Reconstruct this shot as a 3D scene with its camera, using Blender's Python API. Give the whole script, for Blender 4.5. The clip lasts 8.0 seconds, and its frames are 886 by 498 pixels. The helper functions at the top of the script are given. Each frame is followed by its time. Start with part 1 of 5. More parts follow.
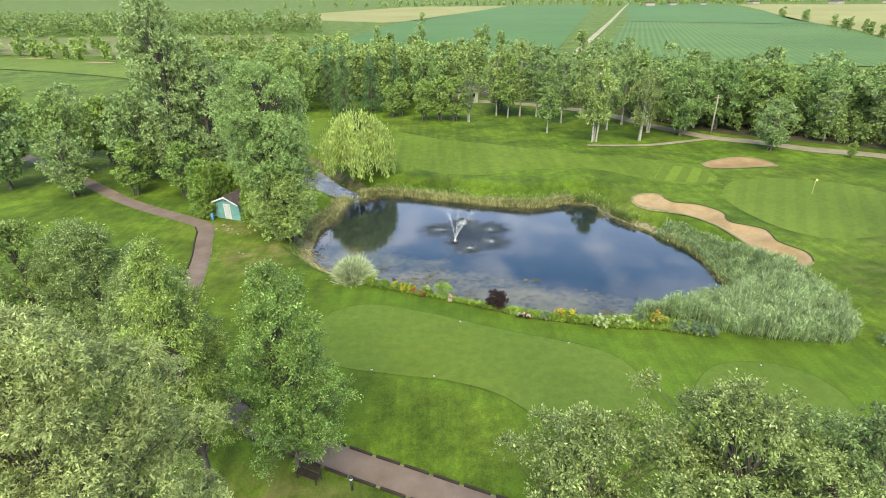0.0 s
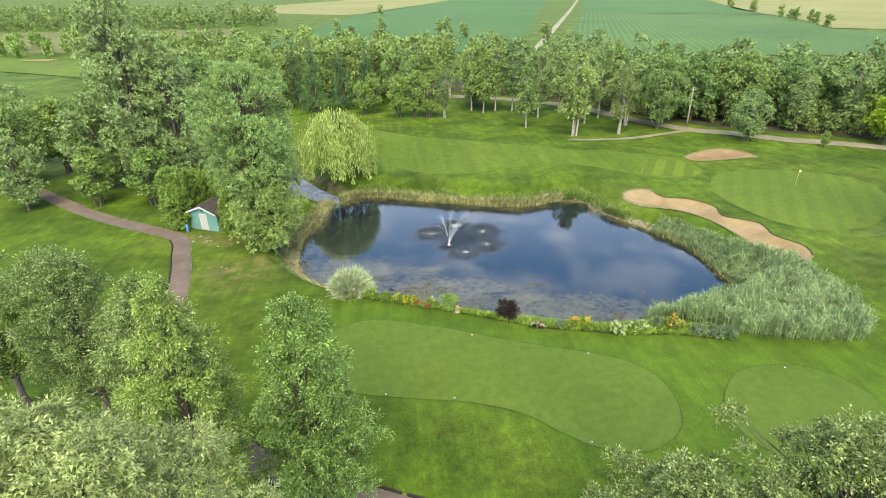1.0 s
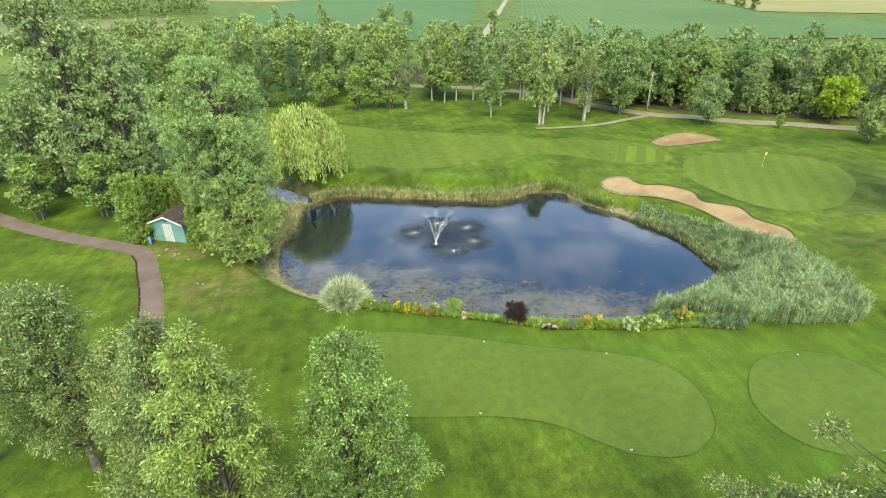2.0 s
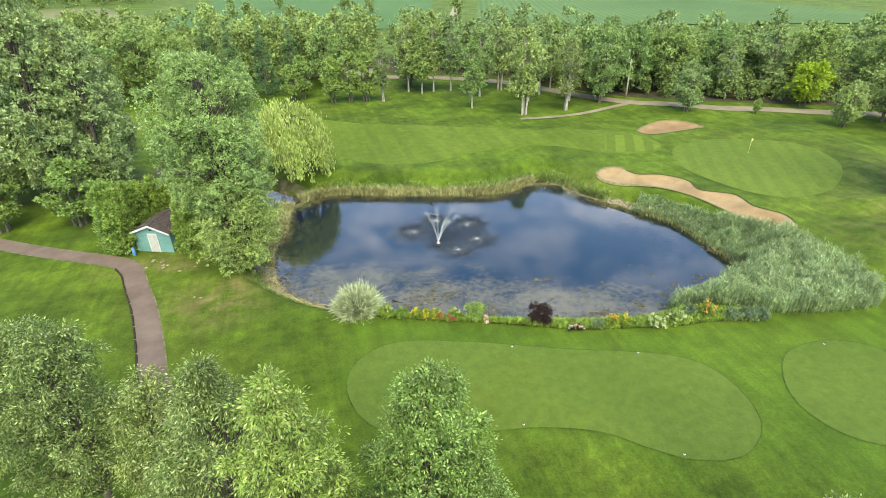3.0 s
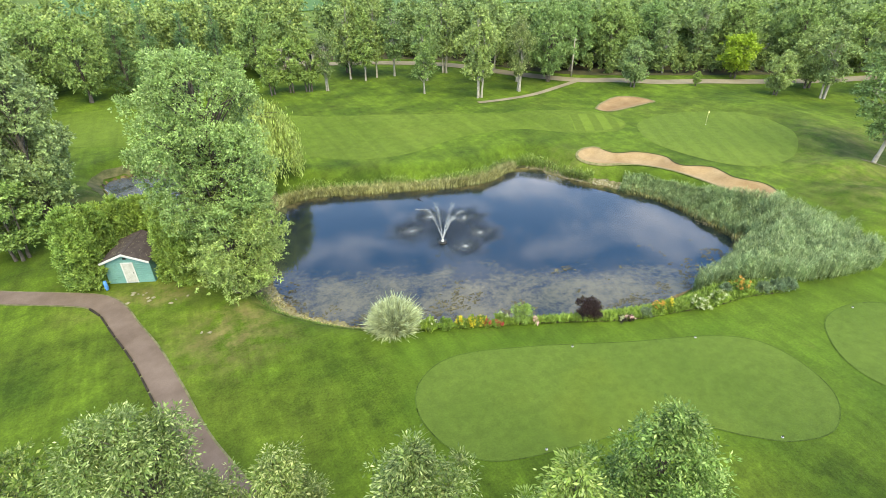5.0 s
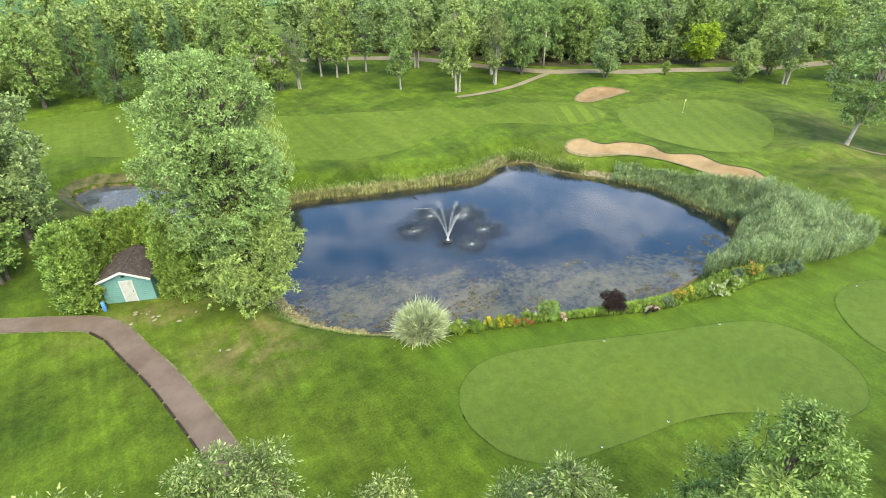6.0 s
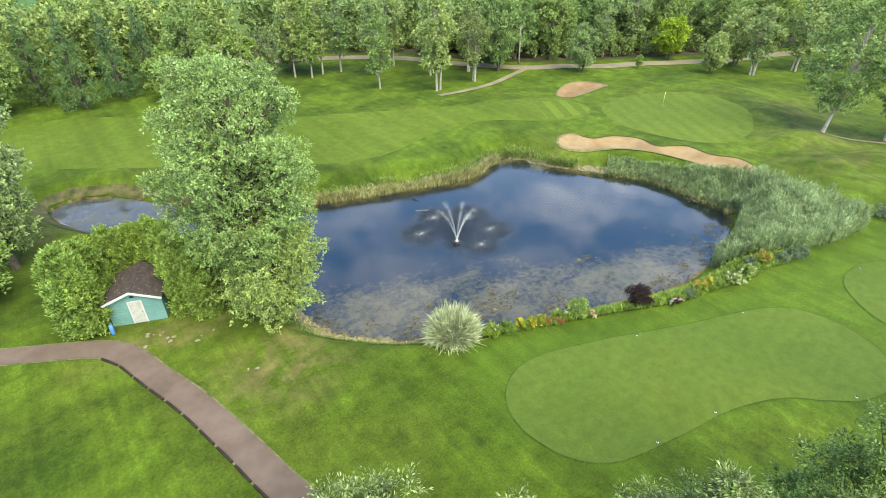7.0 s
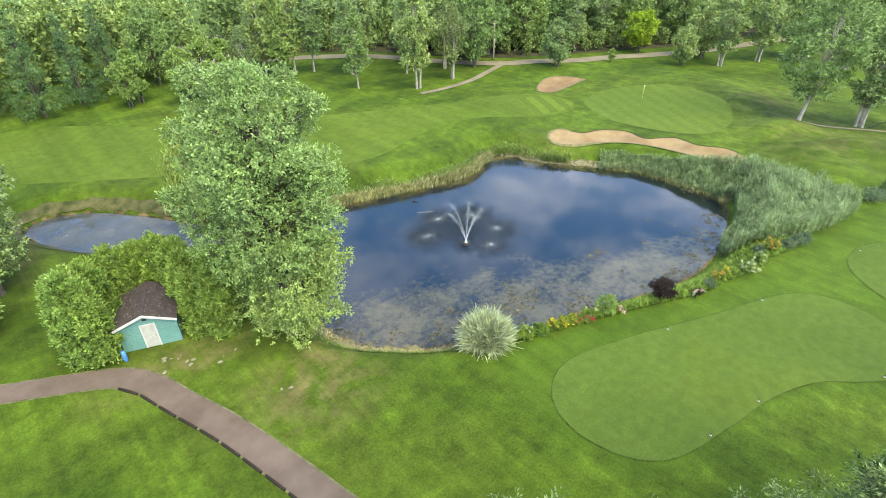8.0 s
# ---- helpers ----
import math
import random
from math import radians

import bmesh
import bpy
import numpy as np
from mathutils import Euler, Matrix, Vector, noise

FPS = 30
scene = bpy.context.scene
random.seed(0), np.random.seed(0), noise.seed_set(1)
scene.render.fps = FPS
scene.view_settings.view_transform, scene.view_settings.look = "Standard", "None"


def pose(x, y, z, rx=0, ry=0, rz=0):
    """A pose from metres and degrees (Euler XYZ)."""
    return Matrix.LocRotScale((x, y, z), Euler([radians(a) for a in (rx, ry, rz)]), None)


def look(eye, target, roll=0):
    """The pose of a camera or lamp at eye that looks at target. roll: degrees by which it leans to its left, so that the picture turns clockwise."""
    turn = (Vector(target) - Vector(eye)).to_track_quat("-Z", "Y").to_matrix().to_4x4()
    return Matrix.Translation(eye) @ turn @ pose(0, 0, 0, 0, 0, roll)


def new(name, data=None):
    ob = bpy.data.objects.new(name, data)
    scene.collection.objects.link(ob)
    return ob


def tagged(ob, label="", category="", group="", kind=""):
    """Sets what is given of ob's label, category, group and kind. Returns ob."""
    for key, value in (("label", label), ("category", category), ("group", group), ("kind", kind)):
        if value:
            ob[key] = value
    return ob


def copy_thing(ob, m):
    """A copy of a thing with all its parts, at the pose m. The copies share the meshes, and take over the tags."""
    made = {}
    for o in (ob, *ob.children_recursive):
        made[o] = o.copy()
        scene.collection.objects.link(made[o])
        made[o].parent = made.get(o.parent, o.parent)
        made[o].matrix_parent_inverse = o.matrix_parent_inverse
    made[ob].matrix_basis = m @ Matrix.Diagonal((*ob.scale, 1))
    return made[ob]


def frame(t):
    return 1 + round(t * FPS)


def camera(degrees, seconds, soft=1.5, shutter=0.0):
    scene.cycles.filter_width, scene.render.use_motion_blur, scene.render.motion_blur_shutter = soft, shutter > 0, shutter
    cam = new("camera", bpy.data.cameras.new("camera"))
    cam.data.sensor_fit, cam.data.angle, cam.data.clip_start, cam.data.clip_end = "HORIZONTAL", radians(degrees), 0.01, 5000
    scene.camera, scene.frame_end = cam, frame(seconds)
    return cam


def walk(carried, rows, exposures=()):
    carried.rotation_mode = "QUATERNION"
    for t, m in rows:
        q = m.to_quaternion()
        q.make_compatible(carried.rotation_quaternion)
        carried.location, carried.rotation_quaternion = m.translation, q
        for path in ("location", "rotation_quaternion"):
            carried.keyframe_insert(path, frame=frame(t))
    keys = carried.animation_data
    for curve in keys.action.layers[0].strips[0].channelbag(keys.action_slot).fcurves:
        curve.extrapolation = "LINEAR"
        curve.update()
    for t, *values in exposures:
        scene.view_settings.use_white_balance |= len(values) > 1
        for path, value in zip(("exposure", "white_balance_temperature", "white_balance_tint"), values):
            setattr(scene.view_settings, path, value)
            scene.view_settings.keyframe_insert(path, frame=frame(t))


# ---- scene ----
cam = camera(79.8, 8.0, 0.9)
METRES, EYE, TILT, LEAN, TURN = 40.0, 24.8, -25.65, 0.6, 0.0
ROWS = [
    (0.0, 0.0, 0.0, 0.0, 0.0, 0.0, -0.0),
    (0.5, -0.038, 0.0298, 0.0163, -0.89, -0.29, 0.47),
    (1.0, -0.0879, 0.0666, 0.0353, -3.99, -0.81, 2.01),
    (1.5, -0.1407, 0.1037, 0.0542, -7.2, -1.61, 3.59),
    (3.0, -0.2872, 0.2097, 0.1067, -13.95, -3.98, 6.76),
    (3.5, -0.3345, 0.2454, 0.1245, -16.16, -4.81, 7.8),
    (4.0, -0.3826, 0.2814, 0.1425, -18.62, -5.68, 8.9),
    (4.5, -0.4309, 0.3175, 0.1596, -21.14, -6.51, 10.03),
    (6.0, -0.5763, 0.4253, 0.2145, -28.79, -9.16, 13.3),
    (6.5, -0.623, 0.4622, 0.2337, -31.24, -9.92, 14.26),
    (7.0, -0.6678, 0.5018, 0.2536, -33.64, -10.68, 15.19),
    (7.5, -0.7097, 0.544, 0.275, -36.12, -11.62, 16.11),
    (8.0, -0.7483, 0.5889, 0.2979, -38.69, -12.49, 17.0),
]
walk(cam, [(t, pose(0, 0, EYE, TILT, LEAN, TURN) @ pose(METRES * x, METRES * y, METRES * z, 90 + pitch, roll, yaw)) for t, x, y, z, yaw, pitch, roll in ROWS],
     exposures=[(0.0, 1.54, 9100, -5), (3.5, 1.63, 9100, -5), (6.5, 1.67, 9100, -5), (8.0, 1.65, 8600, -5)])

# ---- sky and sun: a bright hazy day with broken cloud ----
CLOUD_DRIFT = (3.0, 1.0, 0.0)
SUN_ELEV, SUN_AZ = 54.0, 182.0   # degrees; azimuth clockwise from +y
world = bpy.data.worlds.new("sky")
scene.world = world
world.use_nodes = True
wn, wl = world.node_tree.nodes, world.node_tree.links
wn.clear()
w_out, w_bg = wn.new("ShaderNodeOutputWorld"), wn.new("ShaderNodeBackground")
w_sky = wn.new("ShaderNodeTexSky")
w_sky.sky_type, w_sky.sun_disc = "NISHITA", False
w_sky.sun_elevation, w_sky.sun_rotation = radians(SUN_ELEV), radians(SUN_AZ)
w_sky.air_density, w_sky.dust_density, w_sky.ozone_density = 1.1, 0.4, 4.0
w_co, w_ra, w_mix = wn.new("ShaderNodeTexCoord"), wn.new("ShaderNodeValToRGB"), wn.new("ShaderNodeMix")
w_sep, w_up, w_flat = wn.new("ShaderNodeSeparateXYZ"), wn.new("ShaderNodeMath"), wn.new("ShaderNodeVectorMath")     # clouds lie in a level layer
w_up.operation, w_up.inputs[1].default_value, w_flat.operation = "MAXIMUM", 0.06, "DIVIDE"
wl.new(w_co.outputs["Generated"], w_sep.inputs[0])
wl.new(w_sep.outputs["Z"], w_up.inputs[0])
wl.new(w_co.outputs["Generated"], w_flat.inputs[0])
wl.new(w_up.outputs[0], w_flat.inputs[1])
w_place = wn.new("ShaderNodeVectorMath")
w_place.operation, w_place.inputs[1].default_value = "ADD", CLOUD_DRIFT
wl.new(w_flat.outputs[0], w_place.inputs[0])
w_no = wn.new("ShaderNodeTexNoise")
w_no.noise_dimensions = "2D"
w_no.inputs["Scale"].default_value, w_no.inputs["Detail"].default_value, w_no.inputs["Roughness"].default_value, w_no.inputs["Distortion"].default_value = 2.9, 9.0, 0.66, 0.25
wl.new(w_place.outputs[0], w_no.inputs["Vector"])
w_ra.color_ramp.elements[0].position, w_ra.color_ramp.elements[1].position = 0.40, 0.84
w_ra.color_ramp.elements[0].color, w_ra.color_ramp.elements[1].color = (0.0, 0.0, 0.0, 1), (0.60, 0.60, 0.60, 1)
w_mix.data_type = "RGBA"
w_mix.inputs[7].default_value = (11.4, 11.2, 14.4, 1)
wl.new(w_no.outputs[0], w_ra.inputs[0])
w_haze, w_most = wn.new("ShaderNodeMapRange"), wn.new("ShaderNodeMath")
w_haze.interpolation_type, w_most.operation = "SMOOTHSTEP", "MAXIMUM"
w_haze.inputs[1].default_value, w_haze.inputs[2].default_value, w_haze.inputs[3].default_value, w_haze.inputs[4].default_value = 0.0, 0.52, 0.78, 0.0
wl.new(w_sep.outputs["Z"], w_haze.inputs[0])
wl.new(w_haze.outputs[0], w_most.inputs[0])
w_thin, w_veil = wn.new("ShaderNodeMapRange"), wn.new("ShaderNodeMath")
w_thin.interpolation_type, w_veil.operation = "SMOOTHSTEP", "MULTIPLY"
w_thin.inputs[1].default_value, w_thin.inputs[2].default_value, w_thin.inputs[3].default_value, w_thin.inputs[4].default_value = 0.28, 0.62, 1.0, 0.45
wl.new(w_sep.outputs["Z"], w_thin.inputs[0])
wl.new(w_ra.outputs[0], w_veil.inputs[0])
wl.new(w_thin.outputs[0], w_veil.inputs[1])
wl.new(w_veil.outputs[0], w_most.inputs[1])
wl.new(w_most.outputs[0], w_mix.inputs[0])
w_tint = wn.new("ShaderNodeMix")                # clear summer blue
w_tint.data_type, w_tint.blend_type, w_tint.inputs[0].default_value = "RGBA", "MULTIPLY", 1.0
w_tint.inputs[7].default_value = (0.46, 0.80, 1.24, 1)
wl.new(w_sky.outputs[0], w_tint.inputs[6])
wl.new(w_tint.outputs[2], w_mix.inputs[6])
wl.new(w_mix.outputs[2], w_bg.inputs[0])
w_bg.inputs[1].default_value = 0.17
wl.new(w_bg.outputs[0], w_out.inputs[0])
sun = new("sun", bpy.data.lights.new("sun", "SUN"))
sun.data.energy, sun.data.angle, sun.data.color = 2.7, radians(50), (1.0, 0.955, 0.77)
_az, _el = radians(SUN_AZ), radians(SUN_ELEV)
sun.matrix_basis = look((0, 0, 60), (-60 * math.sin(_az) * math.cos(_el), -60 * math.cos(_az) * math.cos(_el), 60 - 60 * math.sin(_el)))


# ---- materials ----
def material(name, rough=0.8, metal=0.0, spec=0.3):
    m = bpy.data.materials.new(name)
    m.use_nodes = True
    b = m.node_tree.nodes["Principled BSDF"]
    b.inputs["Roughness"].default_value, b.inputs["Metallic"].default_value = rough, metal
    b.inputs["Specular IOR Level"].default_value = spec
    return m, m.node_tree.nodes, m.node_tree.links, b


def coords(n, l, scale=(1, 1, 1), turn=0.0):
    c, mp = n.new("ShaderNodeTexCoord"), n.new("ShaderNodeMapping")
    l.new(c.outputs["Object"], mp.inputs["Vector"])
    mp.inputs["Scale"].default_value, mp.inputs["Rotation"].default_value = scale, (0, 0, radians(turn))
    return mp.outputs[0]


def noisy(n, l, scale, detail=4.0, rough=0.55, vec=None):
    t = n.new("ShaderNodeTexNoise")
    t.inputs["Scale"].default_value, t.inputs["Detail"].default_value, t.inputs["Roughness"].default_value = scale, detail, rough
    l.new(vec or coords(n, l), t.inputs["Vector"])
    return t.outputs[0]


def ramp(n, l, fac, stops):
    r = n.new("ShaderNodeValToRGB")
    while len(r.color_ramp.elements) < len(stops):
        r.color_ramp.elements.new(0.5)
    for e, (p, c) in zip(r.color_ramp.elements, stops):
        e.position, e.color = p, (*(c if isinstance(c, tuple) else (c, c, c)), 1)
    l.new(fac, r.inputs[0])
    return r.outputs[0]


def blend(n, l, a, b, fac, mode="MIX"):
    m = n.new("ShaderNodeMix")
    m.data_type, m.blend_type = "RGBA", mode
    for s, v in ((m.inputs[0], fac), (m.inputs[6], a), (m.inputs[7], b)):
        if isinstance(v, (int, float)):
            s.default_value = v
        elif isinstance(v, tuple):
            s.default_value = (*v, 1)
        else:
            l.new(v, s)
    return m.outputs[2]


def relief(n, l, b, height, strength, distance):
    k = n.new("ShaderNodeBump")
    k.inputs["Strength"].default_value, k.inputs["Distance"].default_value = strength, distance
    l.new(height, k.inputs["Height"])
    l.new(k.outputs[0], b.inputs["Normal"])


def grass(name, dark, mid, dry, patch=0.12, streak=None, bands=None, dryness=0.35, fine=7.0, mottle=0.8, grain=0.55, worn=0.0, mown=None):
    """Mown turf: clumps, patches, dry areas, mower streaks (turn, width) and bands (turn, width, depth)."""
    m, n, l, b = material(name, 0.9, spec=0.15)
    big = ramp(n, l, noisy(n, l, patch, 6.0, 0.66), [(0.36, dark), (0.62, mid)])
    dryfac = ramp(n, l, noisy(n, l, patch * 0.55, 3.0, 0.6), [(0.52, 0.0), (0.75, dryness)])
    col = blend(n, l, big, dry, dryfac)
    small = ramp(n, l, noisy(n, l, fine, 6.0, 0.75), [(0.32, 1 - grain), (0.68, 1 + 0.9 * grain)])
    col = blend(n, l, col, small, 0.8, "MULTIPLY")
    blot = ramp(n, l, noisy(n, l, fine * 0.10, 7.0, 0.74), [(0.36, 0.56), (0.60, 1.18)])
    col = blend(n, l, col, blot, mottle, "MULTIPLY")
    if mown:                                    # shorter, lighter turf and dry ground, by the ground's own attributes
        short, dried = n.new("ShaderNodeAttribute"), n.new("ShaderNodeAttribute")
        short.attribute_name, dried.attribute_name = "mown", "dry"
        lawn = blend(n, l, ramp(n, l, noisy(n, l, patch * 1.3, 5.0, 0.6), [(0.32, mown[0]), (0.66, mown[1])]), ramp(n, l, noisy(n, l, fine, 5.0, 0.75), [(0.3, 0.66), (0.7, 1.34)]), 0.8, "MULTIPLY")
        col = blend(n, l, col, lawn, short.outputs["Fac"])
        patchy = n.new("ShaderNodeMath")
        patchy.operation = "MULTIPLY"
        l.new(dried.outputs["Fac"], patchy.inputs[0])
        l.new(ramp(n, l, noisy(n, l, 0.55, 8.0, 0.7), [(0.40, 0.0), (0.62, 1.0)]), patchy.inputs[1])
        col = blend(n, l, col, (0.150, 0.122, 0.052), patchy.outputs[0])
    if streak:
        turn, width = streak
        s = ramp(n, l, noisy(n, l, 1.0, 4.0, 0.65, coords(n, l, (1 / width, 0.06 / width, 1), turn)), [(0.35, 0.81), (0.62, 1.14)])
        col = blend(n, l, col, s, 0.75, "MULTIPLY")
    if bands:
        turn, width, depth = bands
        w = n.new("ShaderNodeTexWave")
        w.inputs["Scale"].default_value, w.inputs["Distortion"].default_value = 0.314 / width, 0.6
        w.inputs["Detail"].default_value, w.inputs["Detail Scale"].default_value = 1.0, 0.6
        l.new(coords(n, l, turn=turn), w.inputs["Vector"])
        col = blend(n, l, col, ramp(n, l, w.outputs[1], [(0.42, 1 - depth), (0.58, 1 + depth)]), 1.0, "MULTIPLY")
    if worn:
        bare = ramp(n, l, noisy(n, l, 0.16, 8.0, 0.9), [(0.58, 0.0), (0.74, worn)])
        col = blend(n, l, col, (0.112, 0.092, 0.036), bare)
        tuft = ramp(n, l, noisy(n, l, 0.42, 6.0, 0.7), [(0.36, 0.70), (0.62, 1.12)])
        col = blend(n, l, col, tuft, 0.8, "MULTIPLY")
    l.new(col, b.inputs["Base Color"])
    relief(n, l, b, noisy(n, l, fine * 2.2, 3.0, 0.8), 0.6, 0.08)
    return m


def plain(name, a, c, scale=4.0, rough=0.8, bump=0.0, metal=0.0, spec=0.3, fine=None):
    """Two colours mottled at one scale, with finer grain over them."""
    m, n, l, b = material(name, rough, metal, spec)
    col = ramp(n, l, noisy(n, l, scale, 5.0, 0.6), [(0.33, a), (0.67, c)])
    col = blend(n, l, col, ramp(n, l, noisy(n, l, fine or scale * 9, 3.0, 0.7), [(0.3, 0.75), (0.7, 1.2)]), 0.7, "MULTIPLY")
    l.new(col, b.inputs["Base Color"])
    if bump:
        relief(n, l, b, noisy(n, l, (fine or scale * 9), 4.0, 0.7), 0.6, bump)
    return m


def leafy(name, dark, mid, light, through_light=0.24, rough=0.55, patch=0.5):
    """Leaves: each one its own tone, groups of them lighter or darker, some light through the blade."""
    m, n, l, b = material(name, rough, spec=0.28)
    g, oi = n.new("ShaderNodeNewGeometry"), n.new("ShaderNodeObjectInfo")
    col = ramp(n, l, g.outputs["Random Per Island"], [(0.0, tuple(0.7 * a + 0.3 * b for a, b in zip(dark, mid))), (0.45, mid), (0.80, tuple(0.62 * b + 0.38 * c for b, c in zip(mid, light))), (1.0, light)])
    col = blend(n, l, col, ramp(n, l, noisy(n, l, patch, 3.0), [(0.3, 0.72), (0.7, 1.25)]), 1.0, "MULTIPLY")
    col = blend(n, l, col, ramp(n, l, noisy(n, l, 2.1, 2.0), [(0.33, 0.66), (0.67, 1.34)]), 1.0, "MULTIPLY")
    col = blend(n, l, col, ramp(n, l, oi.outputs["Random"], [(0.0, (0.82, 0.90, 0.94)), (0.5, (1.0, 1.0, 1.0)), (1.0, (1.12, 1.08, 0.95))]), 1.0, "MULTIPLY")
    l.new(col, b.inputs["Base Color"])
    tr, mx = n.new("ShaderNodeBsdfTranslucent"), n.new("ShaderNodeMixShader")
    l.new(col, tr.inputs[0])
    mx.inputs[0].default_value = through_light
    l.new(b.outputs[0], mx.inputs[1])
    l.new(tr.outputs[0], mx.inputs[2])
    l.new(mx.outputs[0], n["Material Output"].inputs[0])
    return m


M_ROUGH = grass("rough_grass", (0.0328, 0.0608, 0.0055), (0.0792, 0.1254, 0.0120), (0.1198, 0.1196, 0.0239), 0.11, (28, 0.8), dryness=0.28, mottle=0.62, grain=0.42, worn=0.35,
                mown=((0.044, 0.084, 0.008), (0.071, 0.115, 0.012)))
M_FAIR = grass("fairway_grass", (0.0642, 0.0990, 0.0107), (0.0824, 0.1196, 0.0162), (0.1113, 0.1235, 0.0233), 0.06, (35, 2.2), dryness=0.25, fine=9, mottle=0.4, grain=0.25)
M_GREEN = grass("green_turf", (0.0610, 0.0980, 0.0153), (0.0760, 0.1150, 0.0194), (0.1000, 0.1180, 0.0096), 0.10, None, None, 0.6, 14, mottle=0.35, grain=0.25)
M_FLAGGREEN = grass("flag_green_turf", (0.0738, 0.1107, 0.0162), (0.0920, 0.1313, 0.0197), (0.1113, 0.1343, 0.0207), 0.05, None, (30.6, 2.3, 0.045), 0.2, 14, mottle=0.35, grain=0.25)
M_STRIPE = grass("striped_turf", (0.0706, 0.1068, 0.0126), (0.0888, 0.1284, 0.0162), (0.1113, 0.1333, 0.0207), 0.06, None, (30.6, 2.7, 0.14), 0.2, 12, mottle=0.35, grain=0.25)
M_SAND = plain("bunker_sand", (0.180, 0.114, 0.057), (0.268, 0.186, 0.104), 0.35, 0.95, 0.03, fine=6)
M_SANDRED = plain("reddish_sand", (0.158, 0.092, 0.044), (0.225, 0.146, 0.078), 0.35, 0.95, 0.03, fine=6)
M_PATH = plain("path_asphalt", (0.092, 0.064, 0.052), (0.136, 0.098, 0.083), 0.5, 0.9, 0.01, fine=25)
M_GRAVEL = plain("gravel_road", (0.140, 0.116, 0.081), (0.202, 0.171, 0.121), 0.3, 0.95, 0.02, fine=8)
M_TIMBER = plain("dark_edging_timber", (0.014, 0.010, 0.008), (0.031, 0.023, 0.017), 3.0, 0.85)
M_SOIL = plain("bed_soil", (0.016, 0.011, 0.007), (0.035, 0.023, 0.016), 3.0, 0.95, 0.05)
M_BANK = plain("bank_earth", (0.018, 0.019, 0.009), (0.058, 0.052, 0.026), 1.2, 0.95, 0.06)
M_MARSH = plain("marshy_bank", (0.034, 0.042, 0.012), (0.105, 0.094, 0.042), 0.9, 0.95, 0.06, fine=6)
M_SHORE = plain("gravelly_shore", (0.060, 0.058, 0.022), (0.185, 0.155, 0.090), 1.3, 0.95, 0.06, fine=6)
M_BARK = plain("grey_bark", (0.047, 0.039, 0.031), (0.109, 0.094, 0.078), 3.0, 0.9, 0.02)
M_PALEBARK = plain("pale_bark", (0.190, 0.172, 0.142), (0.350, 0.325, 0.275), 2.0, 0.85, 0.02)
M_MAPLE = leafy("maple_leaves", (0.100, 0.158, 0.044), (0.176, 0.262, 0.078), (0.262, 0.342, 0.130))
M_POPLAR = leafy("poplar_leaves", (0.122, 0.180, 0.060), (0.200, 0.276, 0.098), (0.285, 0.350, 0.150))
M_OLIVE = leafy("pale_willow_leaves", (0.090, 0.122, 0.042), (0.180, 0.222, 0.082), (0.335, 0.370, 0.165))
M_DEEP = leafy("deep_green_leaves", (0.042, 0.080, 0.016), (0.092, 0.152, 0.034), (0.310, 0.360, 0.150))
M_SILVER = leafy("silver_maple_leaves", (0.125, 0.190, 0.052), (0.215, 0.302, 0.088), (0.365, 0.435, 0.180))
M_GREY = leafy("silver_leaves", (0.064, 0.096, 0.026), (0.124, 0.170, 0.052), (0.330, 0.370, 0.165))
M_LIME = leafy("lime_leaves", (0.110, 0.170, 0.040), (0.180, 0.264, 0.066), (0.270, 0.350, 0.112))
M_YELLOW = leafy("golden_leaves", (0.135, 0.215, 0.016), (0.235, 0.330, 0.028), (0.340, 0.420, 0.056))
M_SPRUCE = leafy("spruce_needles", (0.038, 0.084, 0.032), (0.075, 0.142, 0.051), (0.138, 0.215, 0.081))
M_CEDAR = leafy("cedar_sprays", (0.095, 0.160, 0.032), (0.180, 0.268, 0.058), (0.310, 0.405, 0.115))
M_LEAFY = leafy("glossy_maple_leaves", (0.060, 0.108, 0.020), (0.130, 0.208, 0.044), (0.360, 0.425, 0.150))
M_FRESH = leafy("fresh_ash_leaves", (0.076, 0.126, 0.022), (0.152, 0.230, 0.046), (0.370, 0.425, 0.150))
M_ASH = leafy("ash_leaves", (0.046, 0.076, 0.017), (0.108, 0.158, 0.038), (0.380, 0.415, 0.185))
M_COTTON = leafy("cottonwood_leaves", (0.120, 0.172, 0.062), (0.212, 0.284, 0.106), (0.335, 0.400, 0.178))
M_WEEP = leafy("weeping_leaves", (0.150, 0.220, 0.050), (0.245, 0.325, 0.095), (0.360, 0.425, 0.165))
# base colours greyed a little to stand in for haze over far woods
M_WOOD = leafy("hazed_woodland_leaves", (0.080, 0.130, 0.038), (0.150, 0.216, 0.068), (0.260, 0.322, 0.120), patch=0.08)
M_REED = leafy("reed_blades", (0.068, 0.116, 0.052), (0.146, 0.220, 0.104), (0.360, 0.425, 0.250), patch=0.35)
M_SEDGE = leafy("sedge_blades", (0.060, 0.100, 0.022), (0.110, 0.165, 0.036), (0.220, 0.270, 0.085), patch=0.35)
M_STRAWREED = leafy("straw_reeds", (0.130, 0.142, 0.046), (0.300, 0.268, 0.110), (0.520, 0.450, 0.225), patch=0.3)


# ---- mesh helpers ----
def part(name, bm, mat, parent=None, label=""):
    me = bpy.data.meshes.new(name)
    bm.to_mesh(me)
    bm.free()
    me.materials.append(mat)
    ob = new(name, me)
    ob.parent = parent
    return tagged(ob, label)


